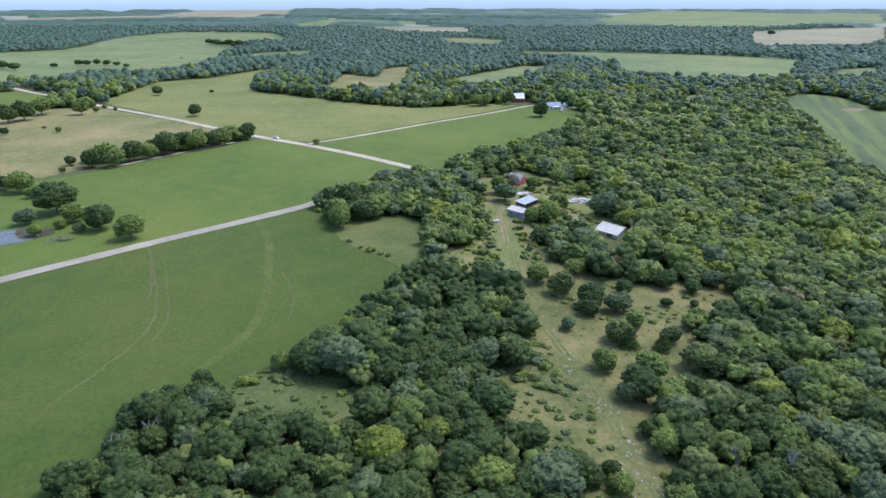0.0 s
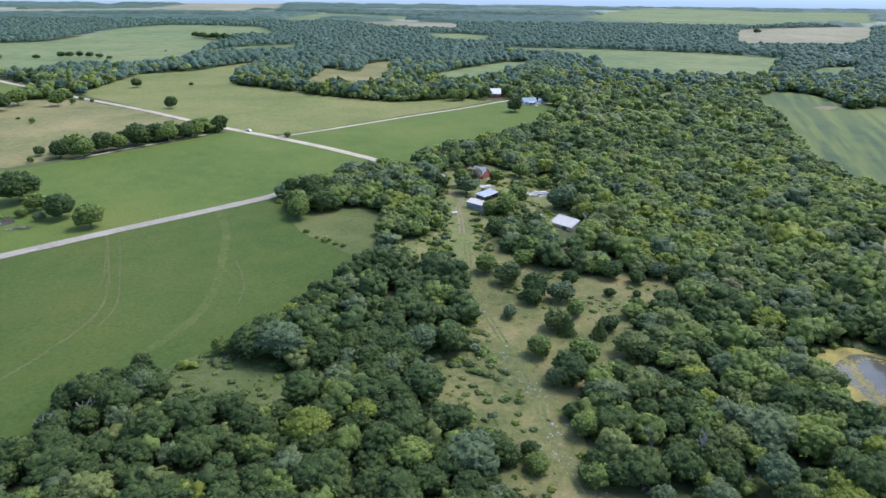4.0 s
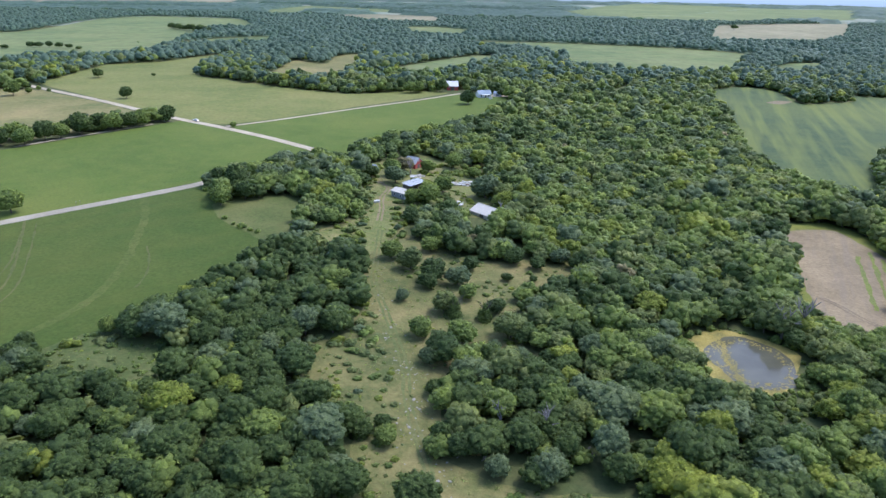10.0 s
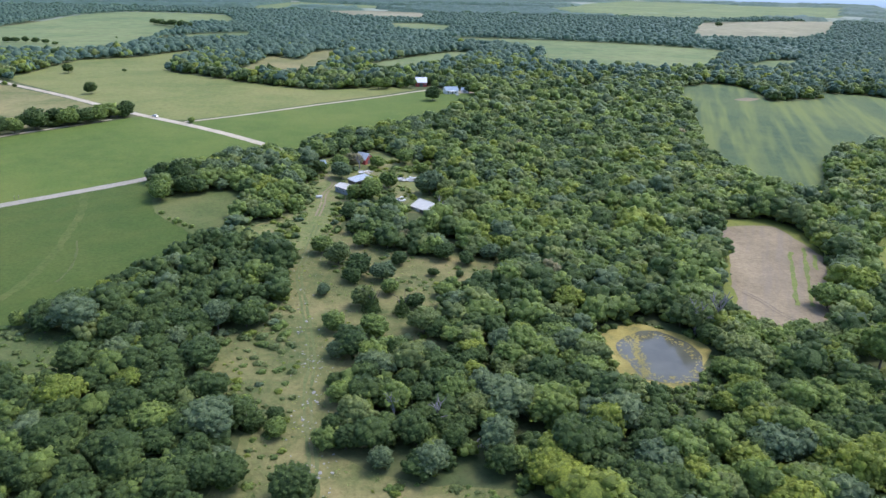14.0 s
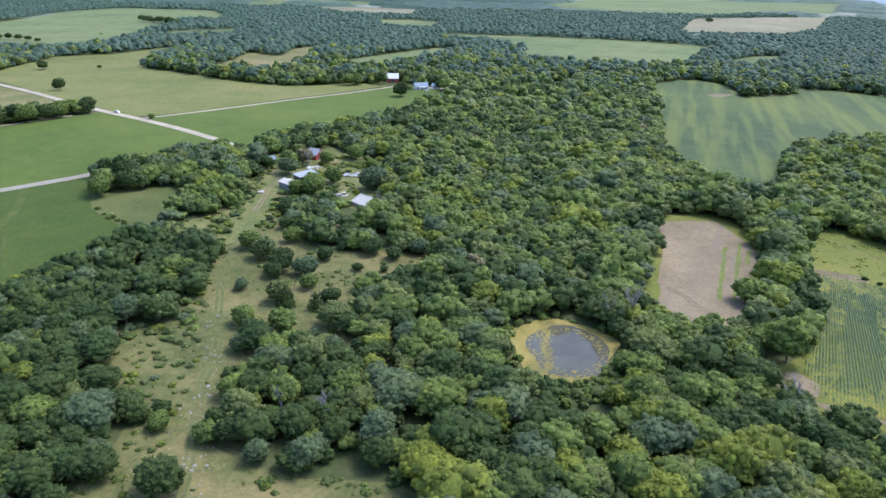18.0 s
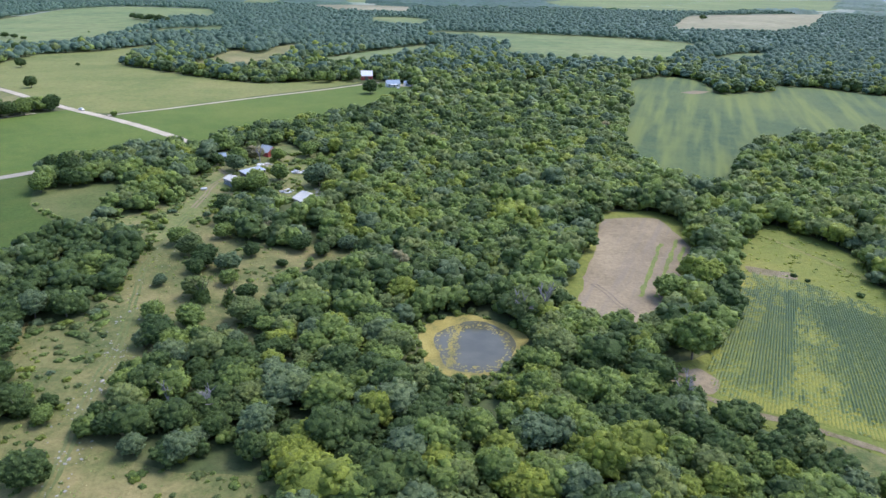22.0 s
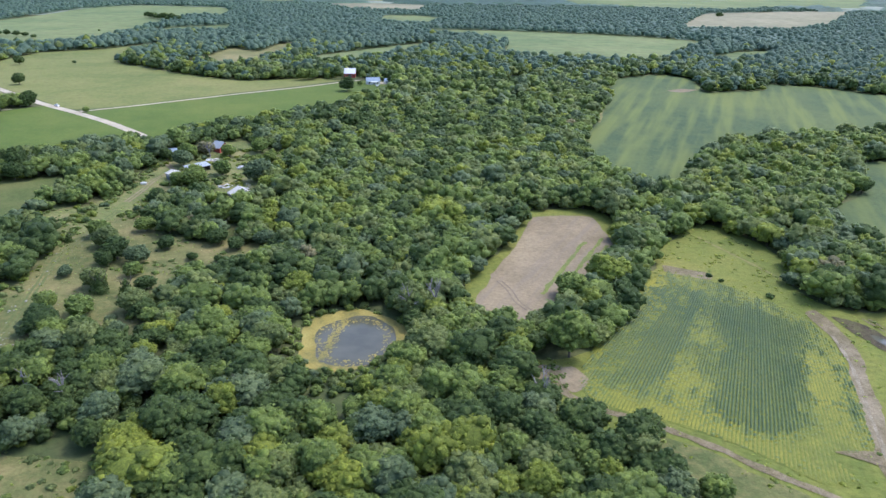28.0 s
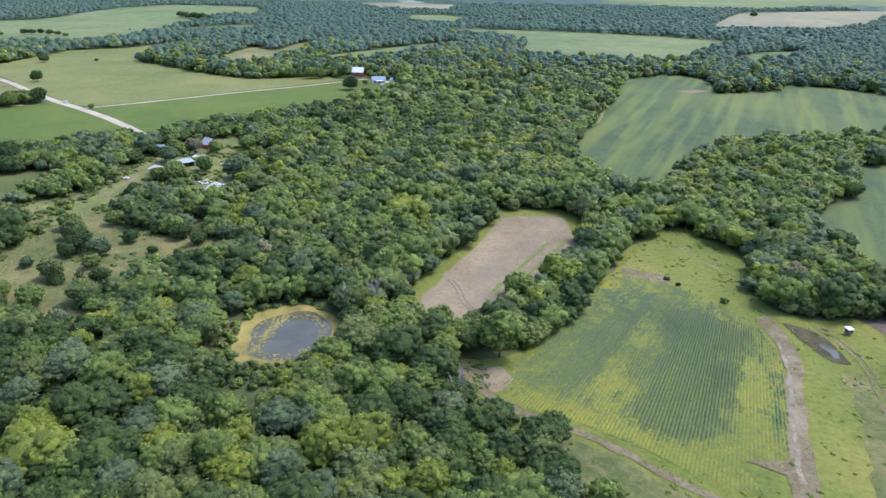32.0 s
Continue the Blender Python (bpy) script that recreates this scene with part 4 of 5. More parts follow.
# low growth of the clearing and glade
sx, sy = jitter_grid(-55, 105, 75, 345, 2.7)
lane = np.interp(sy, (99, 114, 131, 146, 171, 198, 217, 246, 286), (46.6, 43.8, 40.4, 39.3, 33.8, 27.4, 26.7, 26.2, 24))
ok = (inside(sx, sy, SAVANNA) | inside(sx, sy, GLADE)) & (np.abs(sx - lane) > 3.5)
ok &= np.array([noise.noise(Vector((a / 17, b / 17, 5.0))) for a, b in zip(sx, sy)]) > np.where(sx < lane - 3, -0.5, 0.15)
sx, sy = sx[ok], sy[ok]
forest("brush", SHRUBS, sx, sy, RNG.uniform(0.15, 1.0, len(sx)) ** 1.7 * np.where((sx < np.interp(sy, (99, 146, 198, 286), (40, 33, 23, 20))) & (sy > 150), 1.25, 0.8), RNG.choice(6, len(sx), p=(0.02, 0.44, 0.18, 0.32, 0.04, 0.0)), "low green brush scattered through rough grass", "brush", 0.6)

yx, yy = jitter_grid(0, 76, 236, 346, 3.2)
ok = inside(yx, yy, SAVANNA) & np.array([noise.noise(Vector((a / 9, b / 9, 7.0))) > 0.02 for a, b in zip(yx, yy)]) & (np.abs(yx - 25) > 4)
for cx, cy, r in ((33, 289, 7), (38, 303, 8), (70, 270, 8), (37, 341, 7), (63, 312, 6), (57, 282, 4), (15, 329, 4)):
    ok &= (yx - cx) ** 2 + (yy - cy) ** 2 > r * r
yx, yy = yx[ok], yy[ok]
forest("yard_brush", SHRUBS, yx, yy, RNG.uniform(0.35, 1.25, len(yx)), RNG.choice(6, len(yx), p=(0.1, 0.38, 0.26, 0.22, 0.04, 0.0)), "rank green bushes and weeds round the farmyard", "brush", 0.8)

tx, ty = jitter_grid(-55, 105, 75, 345, 1.9)
ok = (inside(tx, ty, SAVANNA) | inside(tx, ty, GLADE)) & (RNG.random(len(tx)) < 0.55)
tx, ty = tx[ok], ty[ok]
forest("tussocks", TUFTS, tx, ty, RNG.uniform(0.5, 1.7, len(tx)), RNG.choice(6, len(tx), p=(0.05, 0.3, 0.15, 0.35, 0.05, 0.10)), "coarse grass tussocks in the clearing", "grass")
mx, my = jitter_grid(178, 320, 80, 268, 2.4)
ok = inside(mx, my, EAST) & ~inside(mx, my, CROP) & (RNG.random(len(mx)) < 0.5)
mx, my = mx[ok], my[ok]
forest("meadow_tufts", TUFTS, mx, my, RNG.uniform(0.5, 1.7, len(mx)), np.full(len(mx), 2), "rank weed tufts in wet meadow", "grass")


hx, hy = jitter_grid(178, 330, 60, 268, 2.3)
ok = inside(hx, hy, EAST) & ~inside(hx, hy, CROP) & np.array([noise.noise(Vector((a / 8, b / 8, 3.0))) + 0.5 * noise.noise(Vector((a / 3, b / 3, 6.0))) > np.where(b > 195, 0.05, 0.25) for a, b in zip(hx, hy)])
hx, hy = hx[ok], hy[ok]
forest("meadow_weeds", SHRUBS, hx, hy, RNG.uniform(0.15, 0.5, len(hx)), RNG.choice(6, len(hx), p=(0.0, 0.35, 0.45, 0.2, 0.0, 0.0)), "tall green weeds in clumps across the meadow", "weeds", 0.6)


def canopy(name, x0, x1, y0, y1, cell, tall, label, hole=None):
    """Far woods as a lumpy canopy that falls to the ground at the edges of the fields."""
    px, py = np.meshgrid(np.arange(x0, x1, cell), np.arange(y0, y1, cell))
    px = px + RNG.uniform(-0.4, 0.4, px.shape) * cell
    py = py + RNG.uniform(-0.4, 0.4, px.shape) * cell
    wood = ~is_open(px.ravel(), py.ravel()).reshape(px.shape)
    wood &= in_view(px, py, 150)
    if hole is not None:
        wood &= hole(px, py)
    z = height(px, py) + np.where(wood, tall * RNG.uniform(0.55, 1.25, px.shape), -0.5)
    h, w = px.shape
    a = (np.arange(h - 1)[:, None] * w + np.arange(w - 1)[None])
    any_w = wood[:-1, :-1] | wood[1:, :-1] | wood[:-1, 1:] | wood[1:, 1:]
    a = a[any_w]
    ob = new(name, mesh_of(name, np.stack([px.ravel(), py.ravel(), z.ravel()], 1), np.stack([a, a + 1, a + w + 1, a + w], 1), [M_HAZELEAF], None, False))
    return tagged(ob, label, "woods", kind="stuff")


def open_country(px, py):
    """Where the far plain is wooded: uneven belts between wide fields."""
    n = np.array([noise.noise(Vector((a / 620, b / 300, 3.1))) + 0.7 * noise.noise(Vector((a / 190, b / 110, 8.4))) for a, b in zip(px.ravel(), py.ravel())]).reshape(px.shape)
    return n > -0.06 + 0.00005 * (py - 2000)


def deep_wood(px, py):
    """Well inside the woods, away from every field's edge."""
    ok = np.ones(px.size, bool)
    for dx, dy in ((20, 0), (-20, 0), (0, 20), (0, -20), (15, 15), (-15, 15), (15, -15), (-15, -15), (0, -34), (0, 34)):
        ok &= ~is_open(px.ravel() + dx, py.ravel() + dy)
    return ok.reshape(px.shape)


fx, fy = jitter_grid(-1500, 1700, 1050, 2000, 8.5)
ok = ~is_open(fx, fy) & in_view(fx, fy, 100)
fx, fy = fx[ok], fy[ok]
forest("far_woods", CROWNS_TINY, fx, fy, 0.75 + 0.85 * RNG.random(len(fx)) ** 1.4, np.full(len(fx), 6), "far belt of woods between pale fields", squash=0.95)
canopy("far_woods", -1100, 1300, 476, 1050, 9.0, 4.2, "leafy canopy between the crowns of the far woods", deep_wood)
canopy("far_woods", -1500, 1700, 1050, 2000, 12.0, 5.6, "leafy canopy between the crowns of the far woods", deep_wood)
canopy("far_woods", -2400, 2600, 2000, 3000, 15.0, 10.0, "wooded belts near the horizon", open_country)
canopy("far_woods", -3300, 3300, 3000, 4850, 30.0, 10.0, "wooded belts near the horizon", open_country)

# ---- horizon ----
# Glowing strip: haze painted as a blue gradient, height fitted to the camera's view.
m, n, l, b = nodes_of("glowing_painted_haze")
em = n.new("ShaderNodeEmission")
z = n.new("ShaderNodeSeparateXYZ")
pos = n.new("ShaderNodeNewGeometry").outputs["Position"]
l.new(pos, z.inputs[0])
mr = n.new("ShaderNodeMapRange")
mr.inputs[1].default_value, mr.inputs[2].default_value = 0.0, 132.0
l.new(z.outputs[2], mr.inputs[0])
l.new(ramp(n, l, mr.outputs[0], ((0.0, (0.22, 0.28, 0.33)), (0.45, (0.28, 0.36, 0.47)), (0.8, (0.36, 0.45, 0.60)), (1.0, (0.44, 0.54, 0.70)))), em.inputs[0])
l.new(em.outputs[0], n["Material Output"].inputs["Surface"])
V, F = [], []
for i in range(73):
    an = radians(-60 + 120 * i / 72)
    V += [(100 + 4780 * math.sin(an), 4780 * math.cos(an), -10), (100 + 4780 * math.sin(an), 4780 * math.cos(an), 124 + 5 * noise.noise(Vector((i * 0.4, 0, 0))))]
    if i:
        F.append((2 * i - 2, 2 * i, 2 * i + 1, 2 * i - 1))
tagged(new("backdrop", mesh_of("backdrop", V, F, [m])), "glowing horizon strip with blue haze painted as a gradient", "backdrop", kind="structure")


# ---- farm buildings ----
def part(name, bm, material, parent, label=""):
    me = bpy.data.meshes.new(name)
    bm.to_mesh(me)
    bm.free()
    me.materials.append(material)
    ob = new(name, me)
    ob.parent = parent
    return tagged(ob, label) if label else ob


def thing(name, x, y, deg, label, category, group="", z=None):
    root = new(name)
    root.matrix_basis = pose(x, y, float(height(x, y)) if z is None else z, 0, 0, deg)
    root.empty_display_size = 0.5
    return tagged(root, label, category, group)


def block(sx, sy, sz, x=0, y=0, z=0, m=None, bevel=0.0):
    """A box of that size, its foot's middle at (x, y, z)."""
    bm = bmesh.new()
    bmesh.ops.create_cube(bm, size=1, matrix=Matrix.Translation((x, y, z + sz / 2)) @ (m or Matrix()) @ Matrix.Diagonal((sx, sy, sz, 1)))
    if bevel:
        bmesh.ops.bevel(bm, geom=bm.edges[:], offset=bevel, segments=1, affect="EDGES")
    return bm


def slab(corners, thick):
    """A sheet with thickness over four corners."""
    bm = bmesh.new()
    top = [bm.verts.new(c) for c in corners]
    low = [bm.verts.new((c[0], c[1], c[2] - thick)) for c in corners]
    bm.faces.new(top)
    bm.faces.new(low[::-1])
    for i in range(4):
        bm.faces.new((top[i], low[i], low[(i + 1) % 4], top[(i + 1) % 4]))
    bmesh.ops.recalc_face_normals(bm, faces=bm.faces[:])
    return bm


def gable_wall(w, eave, ridge, x, thick):
    """An end wall with its gable, standing across the long axis."""
    bm = bmesh.new()
    prof = [(-w / 2, -0.2), (w / 2, -0.2), (w / 2, eave), (0, ridge), (-w / 2, eave)]
    a, b = [bm.verts.new((x - thick / 2, p, q)) for p, q in prof], [bm.verts.new((x + thick / 2, p, q)) for p, q in prof]
    bm.faces.new(a)
    bm.faces.new(b[::-1])
    for i in range(5):
        bm.faces.new((a[i], b[i], b[(i + 1) % 5], a[(i + 1) % 5]))
    bmesh.ops.recalc_face_normals(bm, faces=bm.faces[:])
    return bm


M_TIN = plain("galvanised_tin", (0.42, 0.43, 0.43), 0.55, 0.1, 0.15, 0.5, (0.42, 0.36, 0.30))
M_WHITE_TIN = plain("white_tin", (0.60, 0.56, 0.47), 0.5, 0.1, 0.08, 0.5, (0.55, 0.50, 0.44))
M_BLUE_TIN = plain("blue_grey_tin", (0.38, 0.41, 0.43), 0.55, 0.05, 0.1, 0.5, (0.40, 0.40, 0.40))
M_GREY_WALL = plain("grey_siding", (0.27, 0.30, 0.32), 0.7, 0.1, 0.2, 0.7, (0.22, 0.20, 0.18))
M_RED = plain("barn_red", (0.42, 0.075, 0.06), 0.8, 0, 0.25, 0.8, (0.30, 0.14, 0.11))
M_DARKWOOD = plain("weathered_wood", (0.14, 0.12, 0.10), 0.9, 0, 0.3, 1.2)
M_WHITE = plain("white_paint", (0.70, 0.69, 0.66), 0.6, 0, 0.06, 0.6, (0.62, 0.60, 0.56))
M_SHINGLE = plain("grey_shingles", (0.27, 0.33, 0.38), 0.85, 0, 0.2, 1.2)
M_RUST = plain("rusty_iron", (0.27, 0.13, 0.08), 0.85, 0.2, 0.3, 0.9)
M_GLASS = plain("dark_glass", (0.03, 0.04, 0.05), 0.08, 0, 0.1, 1.0)
M_STONE = plain("limestone", (0.30, 0.285, 0.25), 0.9, 0, 0.22, 1.4, (0.30, 0.29, 0.26), 0.5)


def gable_house(root, L, W, eave, ridge, wall_m, roof_m, doors=(), windows=(), over=0.35, seams=0):
    """Four walls, two roof slopes with seams, a ridge cap, doors and windows. doors, windows: (side, along, width, height, sill); sides 0, 1 long, 2, 3 ends."""
    for y in (-W / 2, W / 2):
        part("wall", block(L - 0.3, 0.15, eave + 0.2, 0, y * (1 - 0.16 / W), -0.2), wall_m, root)
    for x in (-L / 2 + 0.075, L / 2 - 0.075):
        part("gable_wall", gable_wall(W, eave, ridge, x, 0.15), wall_m, root)
    rise = (ridge - eave) / (W / 2)
    lo = eave - over * rise
    for sgn in (-1, 1):
        y1 = sgn * (W / 2 + over)
        c = [(-L / 2 - over, 0, ridge + 0.12), (L / 2 + over, 0, ridge + 0.12), (L / 2 + over, y1, lo + 0.12), (-L / 2 - over, y1, lo + 0.12)]
        roof = part("roof_slope", slab(c, 0.08), roof_m, root)
        for i in range(seams):
            x = -L / 2 + (i + 0.5) * L / seams
            part("seam", slab([(x - 0.04, 0, ridge + 0.17), (x + 0.04, 0, ridge + 0.17), (x + 0.04, y1, lo + 0.17), (x - 0.04, y1, lo + 0.17)], 0.05), roof_m, roof)
    part("ridge_cap", block(L + 2 * over, 0.3, 0.08, 0, 0, ridge + 0.1), roof_m, root)
    for kind, items in (("door", doors), ("window", windows)):
        for side, along, w, h, sill, mat in items:
            if side < 2:
                y = (-1 if side == 0 else 1) * (W / 2 + 0.03)
                body = part(kind, block(w, 0.1, h, along, y, sill, None, 0.02), mat, root)
                fr = [block(w + 0.2, 0.12, 0.1, along, y, sill + h), block(0.1, 0.12, h, along - w / 2 - 0.05, y, sill), block(0.1, 0.12, h, along + w / 2 + 0.05, y, sill)]
            else:
                x = (-1 if side == 2 else 1) * (L / 2 + 0.03)
                body = part(kind, block(0.1, w, h, x, along, sill, None, 0.02), mat, root)
                fr = [block(0.12, w + 0.2, 0.1, x, along, sill + h), block(0.12, 0.1, h, x, along - w / 2 - 0.05, sill), block(0.12, 0.1, h, x, along + w / 2 + 0.05, sill)]
            for bm in fr:
                part("frame", bm, M_WHITE if kind == "window" else wall_m, body)


shed = thing("metal_shed", 33.4, 289.2, -45, "grey metal shed with a pale tin roof", "shed")
gable_house(shed, 8.4, 6.0, 2.9, 3.9, M_GREY_WALL, M_WHITE_TIN, [(3, 0, 2.4, 2.3, 0, M_DARKWOOD)], [(0, -2.2, 0.9, 0.8, 1.2, M_GLASS), (0, 2.0, 0.9, 0.8, 1.2, M_GLASS)], seams=8)


def open_shed(root, L, W, front, back, bays):
    """A lean-to: posts and dark bays in front, boarded back and ends, one long roof."""
    part("back_wall", block(L, 0.12, back, 0, W / 2 - 0.06, -0.1), M_GREY_WALL, root)
    for x in (-L / 2 + 0.06, L / 2 - 0.06):
        part("end_wall", block(0.12, W - 0.3, front - 0.05, x, 0, -0.1), M_DARKWOOD, root)
    for i in range(bays + 1):
        part("post", block(0.18, 0.18, front, -L / 2 + 0.1 + i * (L - 0.2) / bays, -W / 2 + 0.1, 0), M_DARKWOOD, root)
    part("beam", block(L, 0.16, 0.22, 0, -W / 2 + 0.1, front - 0.16), M_DARKWOOD, root)
    o = 0.4
    roof = part("roof", slab([(-L / 2 - o, -W / 2 - o, front + 0.06), (L / 2 + o, -W / 2 - o, front + 0.06), (L / 2 + o, W / 2 + o, back + 0.1), (-L / 2 - o, W / 2 + o, back + 0.1)], 0.08), M_BLUE_TIN, root, "long pale blue tin roof")
    for i in range(12):
        x = -L / 2 + (i + 0.5) * L / 12
        part("seam", slab([(x - 0.04, -W / 2 - o, front + 0.11), (x + 0.04, -W / 2 - o, front + 0.11), (x + 0.04, W / 2 + o, back + 0.15), (x - 0.04, W / 2 + o, back + 0.15)], 0.05), M_BLUE_TIN, roof)


lean = thing("open_shed", 38.2, 303.6, 51, "open-fronted shed with a long pale blue tin roof", "shed")
open_shed(lean, 11.0, 4.6, 2.5, 3.3, 4)

white_shed = thing("white_roofed_shed", 70.3, 270.3, -49, "old low building with a broad white roof", "shed")
gable_house(white_shed, 10.4, 9.6, 1.8, 3.9, M_WHITE_TIN, M_WHITE_TIN, [(0, 1.5, 2.4, 1.6, 0, M_DARKWOOD)], [(2, 0, 1.0, 0.7, 0.9, M_GLASS)], 0.5, 6)

barn = thing("red_barn", 37.2, 341.0, -35, "faded red barn with a grey tin roof", "barn")
gable_house(barn, 7.0, 6.4, 2.6, 5.2, M_RED, M_TIN, [(3, -0.3, 2.2, 2.2, 0, M_DARKWOOD)], [(3, 0, 0.9, 0.9, 3.2, M_DARKWOOD), (0, 0.5, 0.8, 0.8, 1.3, M_GLASS)], 0.3, 7)
part("lean_to_wall", block(5.6, 0.14, 1.9, 0.2, 5.8, -0.1), M_RED, barn)
part("lean_to_end", block(0.14, 2.6, 1.9, 2.9, 4.5, -0.1), M_RED, barn)
part("lean_to_roof", slab([(-2.9, 3.25, 2.5), (3.2, 3.25, 2.5), (3.2, 6.2, 1.9), (-2.9, 6.2, 1.9)], 0.08), M_RUST, barn, "rusty lean-to roof")

far_barn = thing("big_barn", 65.5, 612, 2, "tall red barn with a white roof", "barn")
gable_house(far_barn, 9.6, 9.0, 3.8, 7.6, M_RED, M_WHITE, [(0, 0, 3.2, 3.2, 0, M_DARKWOOD)], [(0, -3.2, 0.9, 0.9, 2.0, M_GLASS), (0, 3.2, 0.9, 0.9, 2.0, M_GLASS)], 0.4, 6)
farmhouse = thing("farmhouse", 90.5, 573, 15, "white farmhouse with a grey-blue roof", "house")
gable_house(farmhouse, 11.0, 7.6, 3.0, 5.6, M_WHITE, M_SHINGLE, [(0, 0.5, 1.0, 2.1, 0, M_DARKWOOD)], [(0, -3.4, 1.1, 1.3, 0.9, M_GLASS), (0, 3.4, 1.1, 1.3, 0.9, M_GLASS), (3, 0, 1.0, 1.2, 0.9, M_GLASS)], 0.4)
part("chimney", block(0.6, 0.6, 1.6, -2.5, 0.4, 5.0), M_RUST, farmhouse, "brick chimney")
part("porch_roof", slab([(-2.5, -5.8, 2.5), (3.5, -5.8, 2.5), (3.5, -3.7, 2.9), (-2.5, -3.7, 2.9)], 0.1), M_WHITE, farmhouse)
for x in (-2.3, 0.5, 3.3):
    part("porch_post", block(0.14, 0.14, 2.45, x, -5.6, 0), M_WHITE, farmhouse)
long_shed = thing("long_shed", 47, 648, 8, "long low shed with a rusty red roof", "shed")
gable_house(long_shed, 17.0, 6.0, 2.4, 3.6, M_DARKWOOD, M_RUST, [(0, 0, 3.0, 2.2, 0, M_DARKWOOD)], (), 0.4)
garage = thing("white_garage", 103, 580, -10, "small white garage with a grey roof", "garage")
gable_house(garage, 6.5, 5.5, 2.5, 4.0, M_WHITE, M_SHINGLE, [(0, 0, 2.6, 2.1, 0, M_GREY_WALL)], (), 0.3)
cottage = thing("cottage", 15.5, 329, 20, "small grey cottage with a shingle roof", "house")
gable_house(cottage, 6.0, 4.6, 2.2, 3.4, M_GREY_WALL, M_SHINGLE, [(0, 0.5, 0.9, 2.0, 0, M_DARKWOOD)], [(0, -2, 0.9, 1.0, 0.9, M_GLASS), (0, 2.2, 0.9, 1.0, 0.9, M_GLASS)], 0.3, 6)
trailer = thing("mobile_home", -13.5, 341, 62, "grey mobile home with a low tin roof", "house")
gable_house(trailer, 11.0, 4.0, 2.6, 3.1, M_GREY_WALL, M_TIN, [(0, 1.0, 0.9, 2.0, 0.3, M_DARKWOOD)], [(0, -3.2, 1.1, 0.9, 1.2, M_GLASS), (0, 3.4, 1.1, 0.9, 1.2, M_GLASS)], 0.2, 8)


def tank(x, y, deg):
    """A fuel tank lying on two cradles."""
    root = thing("fuel_tank", x, y, deg, "white cylindrical fuel tank on cradles", "tank")
    bm = bmesh.new()
    bmesh.ops.create_uvsphere(bm, u_segments=16, v_segments=10, radius=0.55, matrix=Matrix.Translation((0, 0, 0.95)) @ Matrix.Rotation(radians(90), 4, "Y"))
    for v in bm.verts:
        v.co.x += 0.9 if v.co.x > 0.01 else (-0.9 if v.co.x < -0.01 else 0)
    part("shell", bm, M_WHITE, root)
    for px in (-0.8, 0.8):
        part("cradle", block(0.2, 0.8, 0.5, px, 0, 0), M_GREY_WALL, root)
    part("valve_cover", block(0.3, 0.3, 0.2, 0, 0, 1.46, None, 0.04), M_TIN, root)


tank(95.5, 561, 30)
tank(22.5, 279, 20)


def scrap(x, y, sx, sy, n, seed, label):
    """A heap of white sheets, boards and pipes."""
    rng = random.Random(seed)
    root = thing("scrap_pile", x, y, 0, label, "scrap pile")
    for i in range(n):
        w, d = rng.uniform(1.2, 3.2), rng.uniform(0.5, 1.3)
        m = Matrix.Rotation(rng.uniform(-0.5, 0.5), 4, "Z") @ Matrix.Rotation(rng.uniform(-0.2, 0.2), 4, "X") @ Matrix.Rotation(rng.uniform(-0.12, 0.12), 4, "Y")
        part("panel", block(w, d, rng.uniform(0.06, 0.5), rng.uniform(-sx, sx), rng.uniform(-sy, sy), 0.05 + 0.06 * i / 2, m, 0.02), (M_WHITE, M_WHITE, M_WHITE_TIN, M_TIN)[i % 4], root)
    for i in range(n // 3):
        a = rng.uniform(0, 3)
        v, f = limb((rng.uniform(-sx, sx), rng.uniform(-sy, sy), 0.15), (rng.uniform(-sx, sx), rng.uniform(-sy, sy), 0.7), 0.07, 0.07, 6)
        bm = bmesh.new()
        vs = [bm.verts.new(p) for p in v]
        for q in f:
            bm.faces.new([vs[k] for k in q])
        part("pipe", bm, M_RUST if i % 2 else M_WHITE_TIN, root)


scrap(63.5, 312.0, 7.0, 2.2, 46, 3, "long heap of white sheets and panels in the yard")
scrap(57.6, 282.5, 2.4, 2.2, 13, 4, "stack of white boards and pipes beside a shed")
scrap(39.5, 322.0, 2.6, 2.4, 12, 5, "pile of pale scrap beside a bare tree")

# rows of baled posts and a brush heap by the west pond
rng = random.Random(8)
heap = thing("brush_heap", -145.5, 247.6, 10, "dark heap of logs and boards on grass", "log pile")
for i in range(26):
    a, r = rng.uniform(0, 6.28), rng.uniform(0.2, 3.6)
    p = Vector((r * math.cos(a) * 1.5, r * math.sin(a) * 0.8, 0.15 + 0.6 * (1 - r / 3.8)))
    d = Vector((rng.uniform(-1, 1), rng.uniform(-1, 1), rng.uniform(-0.12, 0.12))).normalized() * rng.uniform(0.8, 2.0)
    v, f = limb(p - d, p + d, 0.14, 0.09, 6)
    bm = bmesh.new()
    vs = [bm.verts.new(q) for q in v]
    for q in f:
        bm.faces.new([vs[k] for k in q])
    part("log", bm, M_DEADWOOD if i % 5 == 0 else M_DARKWOOD, heap)

